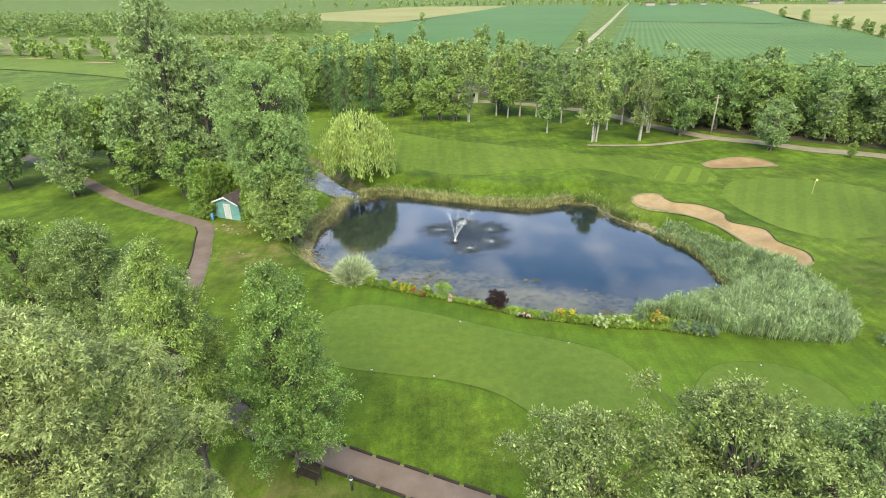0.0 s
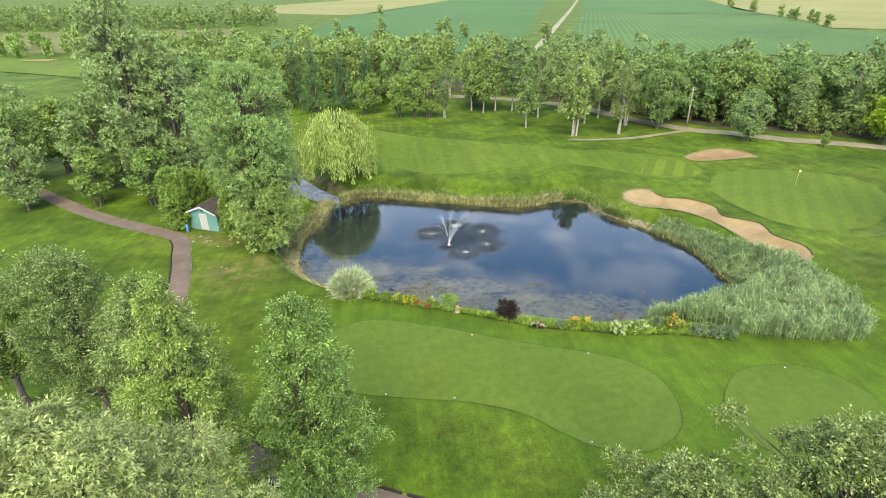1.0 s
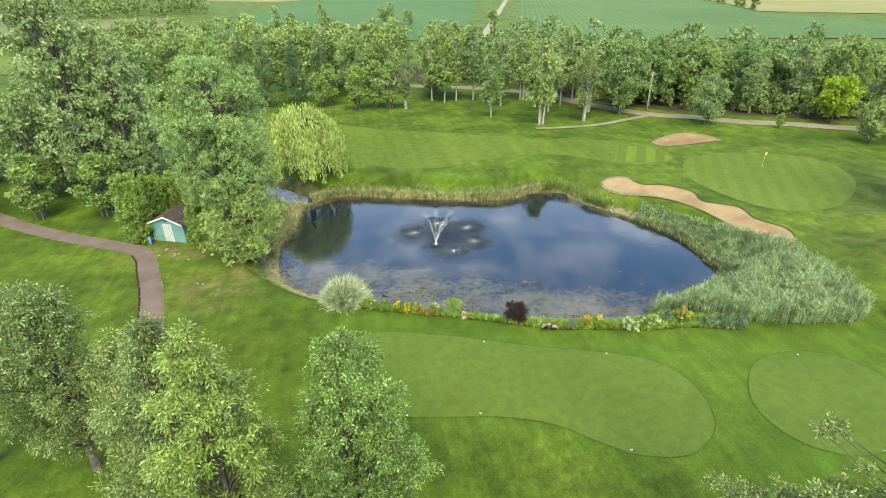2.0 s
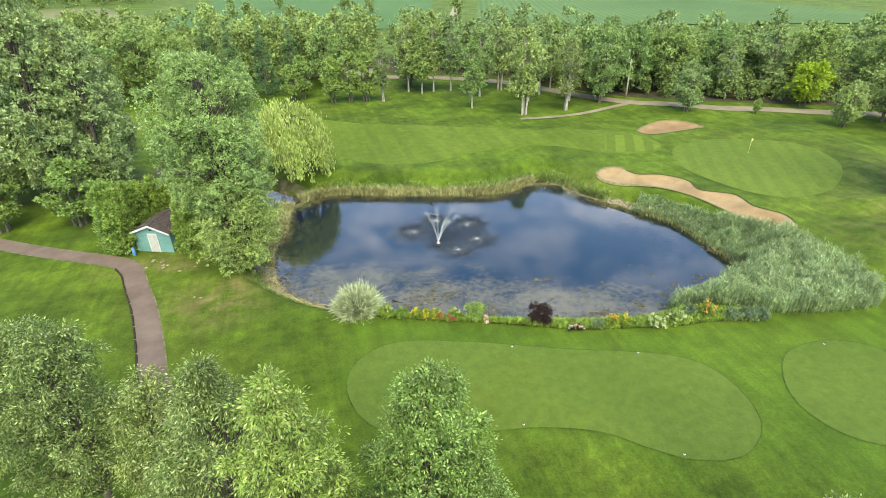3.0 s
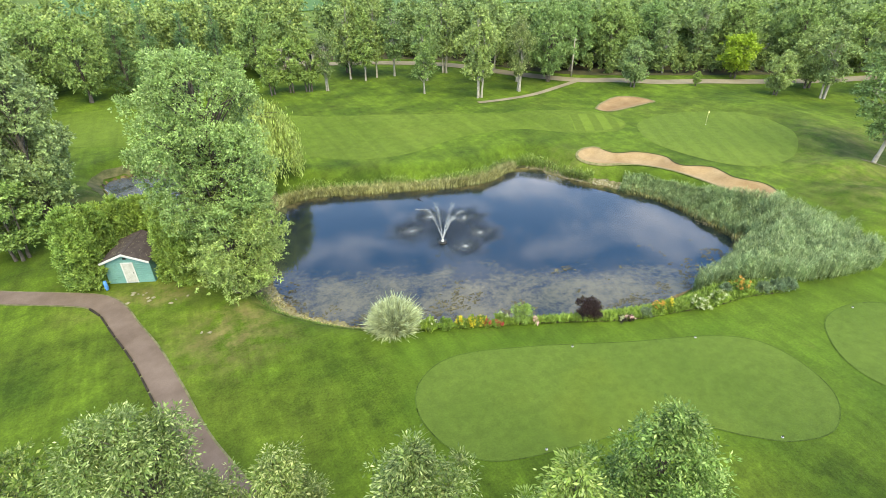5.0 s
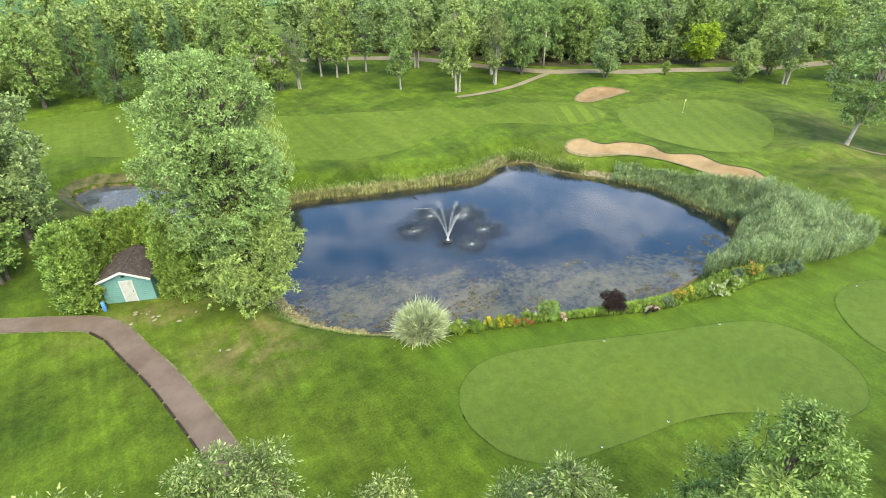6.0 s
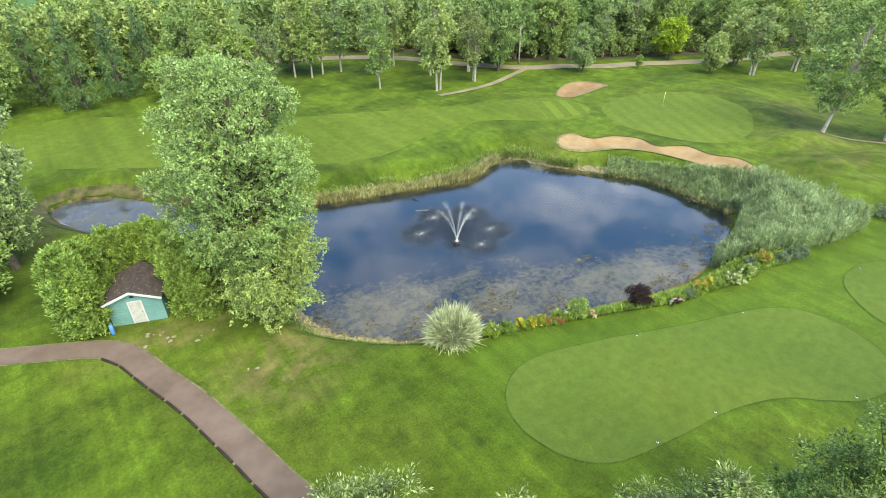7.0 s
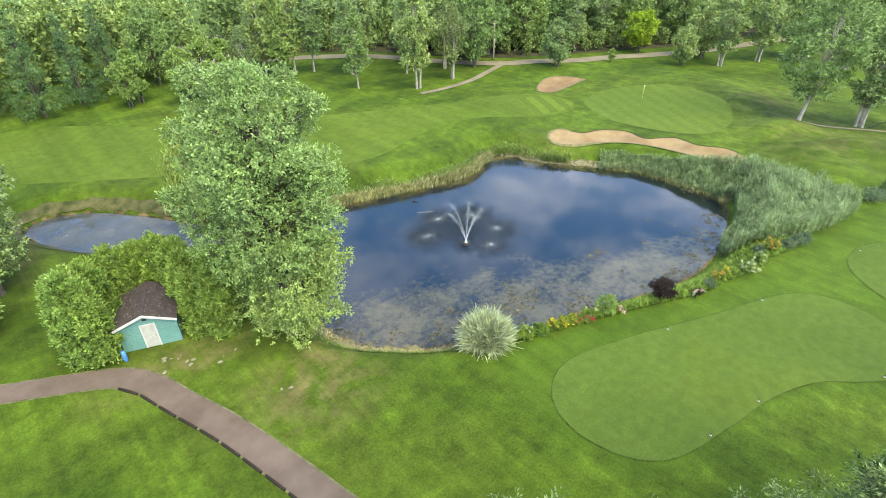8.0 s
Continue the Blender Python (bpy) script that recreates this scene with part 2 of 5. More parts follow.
def sheet_mesh(name, verts, faces, mat, parent=None, smooth=True):
    """A mesh from arrays: verts (n, 3), faces (m, 3) or (m, 4)."""
    verts, faces = np.asarray(verts, np.float32), np.asarray(faces, np.int32)
    k = faces.shape[1]
    me = bpy.data.meshes.new(name)
    me.vertices.add(len(verts))
    me.vertices.foreach_set("co", verts.ravel())
    me.loops.add(faces.size)
    me.loops.foreach_set("vertex_index", faces.ravel())
    me.polygons.add(len(faces))
    me.polygons.foreach_set("loop_start", np.arange(0, faces.size, k, dtype=np.int32))
    me.polygons.foreach_set("use_smooth", np.full(len(faces), smooth))
    me.update(calc_edges=True)
    me.materials.append(mat)
    ob = new(name, me)
    ob.parent = parent
    return ob


def empty(name, x=0.0, y=0.0, z=0.0, turn=0.0):
    ob = new(name)
    ob.empty_display_size = 0.5
    ob.matrix_basis = pose(x, y, z, 0, 0, turn)
    return ob


def curve(points, steps=8, closed=True):
    """Catmull-Rom through plan points."""
    p = np.array(points, float)
    n = len(p)
    out = []
    for i in range(n if closed else n - 1):
        a, b, c, d = (p[(i + k) % n] if closed else p[min(max(i + k, 0), n - 1)] for k in (-1, 0, 1, 2))
        for s in range(steps):
            t = s / steps
            out.append(0.5 * (2 * b + (c - a) * t + (2 * a - 5 * b + 4 * c - d) * t * t + (3 * b - a - 3 * c + d) * t ** 3))
    if not closed:
        out.append(p[-1])
    return np.array(out)


def away(xy, line):
    """Signed distance of plan points from a closed outline: negative inside."""
    xy = np.asarray(xy, float)
    best = np.full(len(xy), 1e9)
    inside = np.zeros(len(xy), bool)
    for a, b in zip(line, np.roll(line, -1, 0)):
        e = b - a
        s = np.clip(((xy - a) @ e) / (e @ e + 1e-12), 0, 1)
        best = np.minimum(best, np.hypot(*(xy - a - s[:, None] * e).T))
        cross = (a[1] > xy[:, 1]) != (b[1] > xy[:, 1])
        with np.errstate(divide="ignore", invalid="ignore"):
            inside ^= cross & (xy[:, 0] < (b[0] - a[0]) * (xy[:, 1] - a[1]) / (b[1] - a[1] + 1e-12) + a[0])
    return np.where(inside, -best, best)


def ease(a, b, x):
    t = np.clip((x - a) / (b - a), 0, 1)
    return t * t * (3 - 2 * t)


# ---- plan: outlines in metres ----
WATER = -2.3
POND = curve([(-16.0, 58.5), (-15.4, 54.0), (-13.3, 51.2), (-10.2, 48.6), (-5.2, 46.3), (0.0, 44.4), (6.0, 42.2), (12.0, 40.6), (17.0, 40.8), (23.5, 42.6), (28.8, 45.2),
              (29.2, 50.0), (28.8, 56.0), (25.9, 60.6), (22.6, 65.2), (20.4, 70.4), (17.2, 71.4), (12.6, 69.8), (6.0, 71.0), (-2.0, 73.6), (-9.0, 75.6), (-13.5, 73.0), (-14.6, 66.0), (-16.0, 62.0)])
POOL = curve([(-31.4, 91.0), (-29.2, 93.4), (-25.0, 91.8), (-21.2, 87.6), (-16.6, 80.5), (-13.0, 76.2), (-13.8, 73.4), (-19.0, 75.5), (-25.0, 79.5), (-29.0, 84.6)])
GREEN_A = curve([(-10.9, 37.0), (-9.6, 39.4), (-6.6, 40.4), (-1.5, 38.9), (5.1, 36.1), (10.8, 33.9), (13.3, 31.9), (13.8, 29.0), (12.8, 26.3), (10.2, 24.8), (7.4, 25.3), (5.4, 26.7), (3.4, 28.5),
                 (0.0, 29.9), (-4.2, 30.7), (-8.4, 31.8), (-10.4, 33.9)])
GREEN_B = curve([(17.2, 29.0), (19.6, 31.3), (22.8, 31.8), (25.8, 30.7), (27.0, 28.2), (26.4, 25.5), (24.0, 23.5), (20.2, 22.7), (17.4, 24.0), (16.4, 26.5)])
GREEN_FLAG = curve([(40.0, 72.0), (43.6, 74.6), (50.4, 75.4), (56.6, 71.6), (58.2, 66.0), (55.6, 59.4), (50.0, 54.3), (43.6, 53.0), (39.6, 55.4), (37.7, 60.4), (37.4, 66.4)])
BUNKER_A = curve([(26.1, 68.5), (28.0, 69.6), (29.8, 69.2), (30.1, 67.4), (30.8, 66.2), (33.1, 65.4), (34.6, 63.8), (35.2, 62.0), (34.6, 60.3), (34.7, 59.0), (36.0, 58.0), (37.3, 56.8), (37.2, 55.1), (36.9, 53.5), (37.5, 52.1), (38.3, 50.6), (37.8, 48.7), (36.2, 47.5), (34.2, 48.2), (33.8, 50.0), (33.4, 52.0), (33.2, 54.4), (32.9, 56.8), (32.3, 58.9), (31.2, 60.9), (29.2, 62.9), (27.2, 64.9), (26.0, 66.9)], 5) + np.array([-0.6, -0.8])
BUNKER_B = curve([(41.3, 82.6), (43.0, 84.2), (44.6, 85.2), (48.4, 86.9), (50.8, 86.7), (52.6, 84.8), (53.0, 81.8), (51.1, 81.5), (47.2, 81.0), (43.8, 80.6), (41.8, 80.9)])
FAIRWAY = curve([(-60.0, 118.0), (-28.0, 122.0), (-12.0, 110.0), (0.0, 100.5), (9.0, 96.8), (18.0, 91.6), (25.5, 87.0), (33.0, 85.4), (39.6, 81.6), (40.6, 75.6), (36.5, 72.4), (30.0, 74.2), (25.0, 78.2), (21.0, 80.0), (14.0, 80.6), (5.0, 78.6), (-2.6, 80.8), (-9.0, 87.0), (-18.0, 92.0), (-27.0, 98.6), (-36.0, 104.0), (-58.0, 108.0)])
STRIPES = curve([(30.8, 74.6), (32.6, 77.8), (34.9, 81.5), (37.6, 80.9), (40.0, 79.8), (39.9, 77.0), (39.6, 74.4), (37.0, 73.4), (33.4, 73.6)], 6)
APRON = curve([(-11.2, 37.6), (-10.6, 41.0), (-8.2, 44.6), (-1.0, 41.2), (6.9, 37.7), (14.2, 36.0), (20.9, 34.8), (27.5, 33.9), (33.5, 33.4), (37.0, 29.0), (33.0, 21.0), (24.0, 18.5), (17.0, 19.5), (12.5, 23.2), (7.2, 24.6), (3.0, 28.2), (-4.2, 30.2), (-8.6, 31.6), (-10.6, 33.8)])
REEDS = curve([(16.6, 39.8), (19.4, 37.2), (23.0, 35.3), (27.2, 34.2), (31.6, 34.0), (33.4, 37.5), (33.6, 42.5), (32.8, 47.5), (31.4, 52.5), (30.0, 57.0), (28.8, 57.8), (29.0, 53.0), (29.6, 47.5), (28.0, 44.0), (22.0, 41.6), (18.0, 41.0)])
PATH = curve([(-75.0, 92.0), (-62.0, 83.0), (-52.3, 75.3), (-44.0, 68.6), (-37.2, 64.0), (-32.8, 61.4), (-29.7, 59.4), (-28.25, 57.3), (-27.25, 54.3), (-25.85, 50.3), (-24.6, 45.6), (-23.0, 39.5), (-19.7, 32.5), (-13.5, 26.5), (-7.4, 23.4), (-1.8, 21.0), (4.0, 18.6), (14.0, 14.5), (26.0, 9.0)], 10, False)
ROAD = curve([(-10.0, 148.0), (14.0, 137.5), (25.0, 132.0), (36.0, 123.0), (44.0, 110.0), (51.3, 100.4), (57.4, 96.6), (64.0, 91.0), (71.0, 87.6), (80.0, 82.4), (95.0, 76.0), (130.0, 66.0)], 10, False)
SPUR = curve([(26.0, 95.2), (31.0, 95.0), (37.6, 95.6), (44.0, 97.6), (50.0, 99.6)], 8, False)
MOUNDS = [(43, 42.5, 2.2, 1.1), (46.5, 48.5, 2.0, 0.8), (50.5, 47, 2.4, 1.1), (40, 37.5, 2.2, 0.9), (48, 39, 2.4, 0.9), (56, 55, 4, 1.2), (62, 62, 5, 1.0), (50, 35, 4, 0.9), (64, 71, 5, 0.9), (30, 80, 7, 0.5), (46, 31, 3.5, 0.8), (22, 86, 6, 0.4)]


def lift(xy):
    """Height of the ground."""
    xy = np.atleast_2d(np.asarray(xy, float))
    x, y = xy.T
    z = -0.35 * ease(48, 72, y) * (1 - ease(110, 150, y)) + 0.10 * np.sin(x * 0.09 + 1.0) * np.sin(y * 0.08)
    z = z + 26.0 * ease(1300, 3300, np.hypot(x, y))
    for cx, cy, r, h in MOUNDS:
        z = z + h * np.exp(-((x - cx) ** 2 + (y - cy) ** 2) / (2 * r * r))
    near = (x > -80) & (x < 120) & (y > 0) & (y < 140)
    if near.any():
        q, zz = xy[near], z[near]
        d = away(q, POND)
        width = 3.2 + 1.2 * ease(60, 70, q[:, 1])
        shore = q[:, 1] - (50.0 - 0.45 * q[:, 0])
        floor = WATER - np.minimum(np.minimum(0.55 * -d, 0.03 + 0.10 * np.clip(shore, 0.2, 40)), 1.6)
        zz = np.where(d > 0, WATER + (zz - WATER) * ease(-0.05, width, d), floor)
        p = away(q, POOL)
        zz = np.where(p > 0, WATER + (zz - WATER) * ease(-0.8, 3.0, p), WATER - np.minimum(0.6 * -p, 1.2))
        for line, deep in ((BUNKER_A, 0.5), (BUNKER_B, 0.35)):
            zz = zz - deep * ease(0.0, 1.6, -away(q, line))
        z[near] = zz
    return z


def outset(line, d):
    """A closed outline moved outwards by d."""
    t = np.roll(line, -1, 0) - np.roll(line, 1, 0)
    t /= np.linalg.norm(t, axis=1)[:, None]
    nrm = np.c_[t[:, 1], -t[:, 0]]
    if (away(line[:1] + 0.05 * nrm[:1], line) < 0)[0]:
        nrm = -nrm
    return line + d * nrm


def h(x, y):
    return float(lift([(x, y)])[0])


def drape(name, line, mat, gap=0.9, over=0.05, level=None, parent=None):
    """A sheet inside an outline that follows the ground (or lies level)."""
    from mathutils.geometry import delaunay_2d_cdt
    lo, hi = line.min(0), line.max(0)
    gx, gy = np.meshgrid(np.arange(lo[0], hi[0], gap), np.arange(lo[1], hi[1], gap))
    grid = np.c_[gx.ravel(), gy.ravel()] + np.random.RandomState(3).uniform(-0.2, 0.2, (gx.size, 2)) * gap
    grid = grid[away(grid, line) < -0.35 * gap]
    pts = [Vector(p) for p in np.r_[line, grid]]
    v, _, f, *_ = delaunay_2d_cdt(pts, [], [list(range(len(line)))], 1, 1e-5)
    v = np.array([tuple(p) for p in v])
    z = np.full(len(v), level) if level is not None else lift(v) + over
    return sheet_mesh(name, np.c_[v, z], [f_ for f_ in f], mat, parent)


def ribbon(line, width, over=0.06, across=4, raise_mid=0.03):
    """Verts and faces of a strip along a plan line."""
    t = np.gradient(line, axis=0)
    t /= np.linalg.norm(t, axis=1)[:, None]
    nrm = np.c_[-t[:, 1], t[:, 0]]
    s = np.linspace(-0.5, 0.5, across + 1)
    p = line[:, None, :] + nrm[:, None, :] * (s * width)[None, :, None]
    z = lift(p.reshape(-1, 2)).reshape(p.shape[:2]) + over + raise_mid * (1 - (2 * s) ** 2)
    v = np.concatenate([p, z[..., None]], 2).reshape(-1, 3)
    k = across + 1
    f = [(i * k + j, i * k + j + 1, (i + 1) * k + j + 1, (i + 1) * k + j) for i in range(len(line) - 1) for j in range(across)]
    return v, np.array(f)[:, ::-1]


# ---- ground: one sheet to the horizon ----
def spread(lo, hi, step, far, grow=1.25):
    a = list(np.arange(lo, hi + step / 2, step))
    d = step
    while a[-1] < far:
        d *= grow
        a.append(a[-1] + d)
    d = step
    while a[0] > -far:
        d *= grow
        a.insert(0, a[0] - d)
    return np.array(a)


_gx, _gy = spread(-62, 92, 0.7, 3600), spread(6, 128, 0.7, 3600)
_X, _Y = np.meshgrid(_gx, _gy)
_xy = np.c_[_X.ravel(), _Y.ravel()]
_nx = len(_gx)
_i = (np.arange(len(_gy) - 1)[:, None] * _nx + np.arange(_nx - 1)[None, :]).ravel()
_f = np.c_[_i, _i + 1, _i + _nx + 1, _i + _nx]
_gz = lift(_xy)
for _line in (POND, POOL):                       # the hollow goes on under the mud
    _gz = _gz - 0.22 * ease(0.1, 0.9, -away(_xy, _line))
for _line in (BUNKER_A, BUNKER_B):
    _gz = _gz - 0.16 * ease(0.2, 0.9, -away(_xy, _line))
ground = sheet_mesh("ground", np.c_[_xy, _gz], _f, M_ROUGH)
tagged(ground, "rough mown grass of a golf course with a hollow for a pond", "ground", kind="structure")

def marked(ob, name, values):
    a = ob.data.attributes.new(name, "FLOAT", "POINT")
    a.data.foreach_set("value", np.asarray(values, np.float32))


marked(ground, "mown", 0.85 * ease(1.6, -1.8, away(_xy, APRON)))
marked(ground, "dry", np.clip(sum(k * np.exp(-((_xy[:, 0] - x) ** 2 / (2 * a * a) + (_xy[:, 1] - y) ** 2 / (2 * b * b))) for x, y, a, b, k in
                                  ((-20.4, 49.6, 3.0, 2.2, 0.8), (-25.6, 57.8, 3.2, 1.3, 1.0), (-18.0, 52.6, 3.0, 1.6, 0.5), (-33.0, 82.0, 2.5, 4.0, 0.6), (48.0, 42.0, 7.0, 6.0, 0.40), (60.0, 54.0, 9.0, 6.0, 0.35), (24.0, 66.5, 2.0, 3.0, 0.5), (-9.6, 20.4, 2.6, 1.3, 0.9))), 0, 1))
for _name, _line, _mat, _label, _cat in (
        ("putting_green", GREEN_A, M_GREEN, "large kidney-shaped closely mown practice green", "putting green"),
        ("putting_green", GREEN_B, M_GREEN, "small oval closely mown practice green", "putting green"),
        ("putting_green", GREEN_FLAG, M_FLAGGREEN, "oval putting green with light mowing bands around a flag", "putting green"),
        ("fairway", FAIRWAY, M_FAIR, "smooth light green mown fairway", "fairway"),
        ("fairway", STRIPES, M_STRIPE, "mown approach with light and dark stripes", "fairway"),
        ("bunker", BUNKER_A, M_SAND, "long winding bunker of tan sand", "bunker"),
        ("bunker", BUNKER_B, M_SANDRED, "small oval bunker of reddish sand", "bunker")):
    tagged(drape(_name, _line, _mat, 0.4 if _name == 'bunker' else 0.9, {'putting_green': 0.022, 'fairway': 0.014 if _line is FAIRWAY else 0.022}.get(_name, 0.032)), _label, _cat, kind="structure")


def water_material(name, spots):
    """Clear water: Fresnel gloss over what lies beneath, with wind ripples and rougher water where spray falls."""
    m = bpy.data.materials.new(name)
    m.use_nodes = True
    n, l = m.node_tree.nodes, m.node_tree.links
    n.clear()
    out, gl, tr, fr, mx = (n.new(k) for k in ("ShaderNodeOutputMaterial", "ShaderNodeBsdfGlossy", "ShaderNodeBsdfTransparent", "ShaderNodeLayerWeight", "ShaderNodeMixShader"))
    gl.inputs["Roughness"].default_value, fr.inputs[0].default_value = 0.015, 0.5
    gl.inputs["Color"].default_value = (1, 1, 1, 1)
    tr.inputs[0].default_value = (0.72, 0.78, 0.80, 1)
    bp = n.new("ShaderNodeBump")
    bp.inputs["Distance"].default_value = 0.05
    l.new(noisy(n, l, 1.6, 4.0, 0.6), bp.inputs["Height"])
    bp.inputs["Strength"].default_value = 0.055
    last = bp.outputs[0]
    if spots:
        mask = None
        geo, stir, wander = n.new("ShaderNodeNewGeometry"), n.new("ShaderNodeTexNoise"), n.new("ShaderNodeVectorMath")
        stir.inputs["Scale"].default_value, stir.inputs["Detail"].default_value = 0.9, 5.0
        l.new(geo.outputs["Position"], stir.inputs["Vector"])
        wander.operation, wander.inputs[1].default_value = "MULTIPLY_ADD", (2.6, 2.6, 0.0)
        l.new(stir.outputs["Color"], wander.inputs[0])
        l.new(geo.outputs["Position"], wander.inputs[2])
        for x, y, r in spots:
            d = n.new("ShaderNodeVectorMath")
            d.operation = "DISTANCE"
            d.inputs[1].default_value = (x + 1.3, y + 1.3, WATER)
            l.new(wander.outputs[0], d.inputs[0])
            k = n.new("ShaderNodeMapRange")
            k.interpolation_type = "SMOOTHSTEP"
            k.inputs[1].default_value, k.inputs[2].default_value, k.inputs[3].default_value, k.inputs[4].default_value = r * 0.30, r * 1.05, 1.0, 0.0
            l.new(d.outputs["Value"], k.inputs[0])
            if mask is None:
                mask = k.outputs[0]
            else:
                mm = n.new("ShaderNodeMath")
                mm.operation = "MAXIMUM"
                l.new(mask, mm.inputs[0])
                l.new(k.outputs[0], mm.inputs[1])
                mask = mm.outputs[0]
        b2 = n.new("ShaderNodeBump")
        b2.inputs["Distance"].default_value = 0.05
        l.new(mask, b2.inputs["Strength"])
        l.new(noisy(n, l, 5.0, 3.0, 0.7), b2.inputs["Height"])
        l.new(last, b2.inputs["Normal"])
        last = b2.outputs[0]
    for s in (gl.inputs["Normal"], fr.inputs["Normal"]):
        l.new(last, s)
    steep, share = n.new("ShaderNodeMath"), n.new("ShaderNodeMapRange")     # Schlick's gloss
    steep.operation, steep.inputs[1].default_value = "POWER", 5.0
    share.inputs[3].default_value, share.inputs[4].default_value = 0.088, 1.0
    l.new(fr.outputs["Facing"], steep.inputs[0])
    l.new(steep.outputs[0], share.inputs[0])
    gloss = share.outputs[0]
    if spots:
        weak = n.new("ShaderNodeMapRange")          # broken, aerated water mirrors less
        weak.inputs[3].default_value, weak.inputs[4].default_value = 1.0, 0.25
        l.new(mask, weak.inputs[0])
        mul = n.new("ShaderNodeMath")
        mul.operation = "MULTIPLY"
        l.new(gloss, mul.inputs[0])
        l.new(weak.outputs[0], mul.inputs[1])
        gloss = mul.outputs[0]
    l.new(gloss, mx.inputs[0])
    l.new(tr.outputs[0], mx.inputs[1])
    l.new(gl.outputs[0], mx.inputs[2])
    l.new(mx.outputs[0], out.inputs[0])
    return m


FOUNTAIN = (1.2, 58.4)
SPRAY = [(-0.7, 62.0, 3.3), (2.4, 64.0, 3.0), (5.7, 62.1, 3.3), (5.6, 58.4, 3.2), (2.9, 56.6, 2.8)]      # the wind carries it
M_WATER = water_material("pond_water", SPRAY + [(FOUNTAIN[0] + 1.6, FOUNTAIN[1] + 2.2, 4.2), (FOUNTAIN[0], FOUNTAIN[1], 2.0)])
M_STILL = water_material("pool_water", [])
tagged(drape("water", outset(POND, 0.7), M_WATER, 1.5, level=WATER), "still dark pond water that mirrors a blue clouded sky", "pond", kind="structure")
tagged(drape("water", outset(POOL, 0.5), M_STILL, 1.5, level=WATER - 0.015), "small still pool of grey-blue water", "pond", kind="structure")


def bed_material():
    """Mud, coloured near black for unlit deep water, with pale algae mats where the water is shallow."""
    m, n, l, b = material("depth_darkened_mud", 0.95)
    geo, sep, k = n.new("ShaderNodeNewGeometry"), n.new("ShaderNodeSeparateXYZ"), n.new("ShaderNodeMapRange")
    l.new(geo.outputs["Position"], sep.inputs[0])
    k.inputs[1].default_value, k.inputs[2].default_value, k.inputs[3].default_value, k.inputs[4].default_value = WATER - 0.80, WATER - 0.06, -0.42, -0.06
    l.new(sep.outputs["Z"], k.inputs[0])
    add = n.new("ShaderNodeMath")
    add.operation = "ADD"
    both = n.new("ShaderNodeMath")
    both.operation, both.inputs[1].default_value = "MULTIPLY_ADD", 1.05
    wide = n.new("ShaderNodeMath")
    wide.operation, wide.inputs[1].default_value = "MULTIPLY", 0.75
    l.new(noisy(n, l, 0.34, 5.0, 0.62), wide.inputs[0])
    l.new(noisy(n, l, 1.7, 10.0, 0.85), both.inputs[0])
    l.new(wide.outputs[0], both.inputs[2])
    l.new(both.outputs[0], add.inputs[0])
    l.new(k.outputs[0], add.inputs[1])
    # blue-black first stop replaces the light that deep water would absorb
    col = ramp(n, l, add.outputs[0], [(0.68, (0.003, 0.007, 0.015)), (0.76, (0.050, 0.035, 0.015)), (0.95, (0.155, 0.110, 0.048))])
    l.new(col, b.inputs["Base Color"])
    return m


M_MUD = bed_material()
tagged(drape("pond_bed", outset(POND, 0.03), M_MUD, 0.8, over=0.02), "muddy pond bed with pale algae in the shallows", "pond bed", kind="structure")
tagged(drape("pond_bed", outset(POOL, 0.0), M_MUD, 0.8, over=0.02), "muddy bed of a small pool, deep-water darkness in its colour", "pond bed", kind="structure")

M_VERGE = plain("sandy_verge", (0.055, 0.068, 0.020), (0.150, 0.138, 0.078), 1.6, 0.95, fine=7)
tagged(sheet_mesh("verge", *ribbon(PATH, 1.98, 0.03, 4, 0.0), M_VERGE), "worn sandy verge beside the cart path", "path edge", kind="structure")
cart_path = sheet_mesh("cart_path", *ribbon(PATH, 1.72), M_PATH)
tagged(cart_path, "winding reddish-brown asphalt cart path", "path", kind="structure")
tagged(sheet_mesh("road", *ribbon(ROAD, 3.4), M_GRAVEL), "pale gravel lane along the trees", "road", kind="structure")
tagged(sheet_mesh("path", *ribbon(SPUR, 1.3), M_GRAVEL), "narrow pale gravel path joining the lane", "path", kind="structure")

M_EDGE = grass("green_edge", (0.036, 0.060, 0.010), (0.050, 0.085, 0.014), (0.060, 0.085, 0.018), 0.3)
for _line in (GREEN_A, GREEN_B):
    tagged(sheet_mesh("green_edge", *ribbon(np.r_[_line, _line[:2]], 0.07, 0.027, 1, 0.0), M_EDGE), "thin dark cut edge of a practice green", "turf edge", kind="structure")
def ragged(line, width, over, across=6, seed=0.0):
    """A strip whose two edges wander."""
    v, f = ribbon(line, width, over, across, 0.0)
    k = across + 1
    mid = np.repeat(line, k, 0)
    pull = np.array([1.0 + 0.75 * noise.noise((x * 0.9, y * 0.9, seed)) + 0.35 * noise.noise((x * 3.1, y * 3.1, seed)) for x, y, z in v])
    v[:, :2] = mid + (v[:, :2] - mid) * pull[:, None]
    v[:, 2] = lift(v[:, :2]) + over + 0.03 * np.sin(np.pi * (np.arange(len(v)) % k) / across)
    return v, f


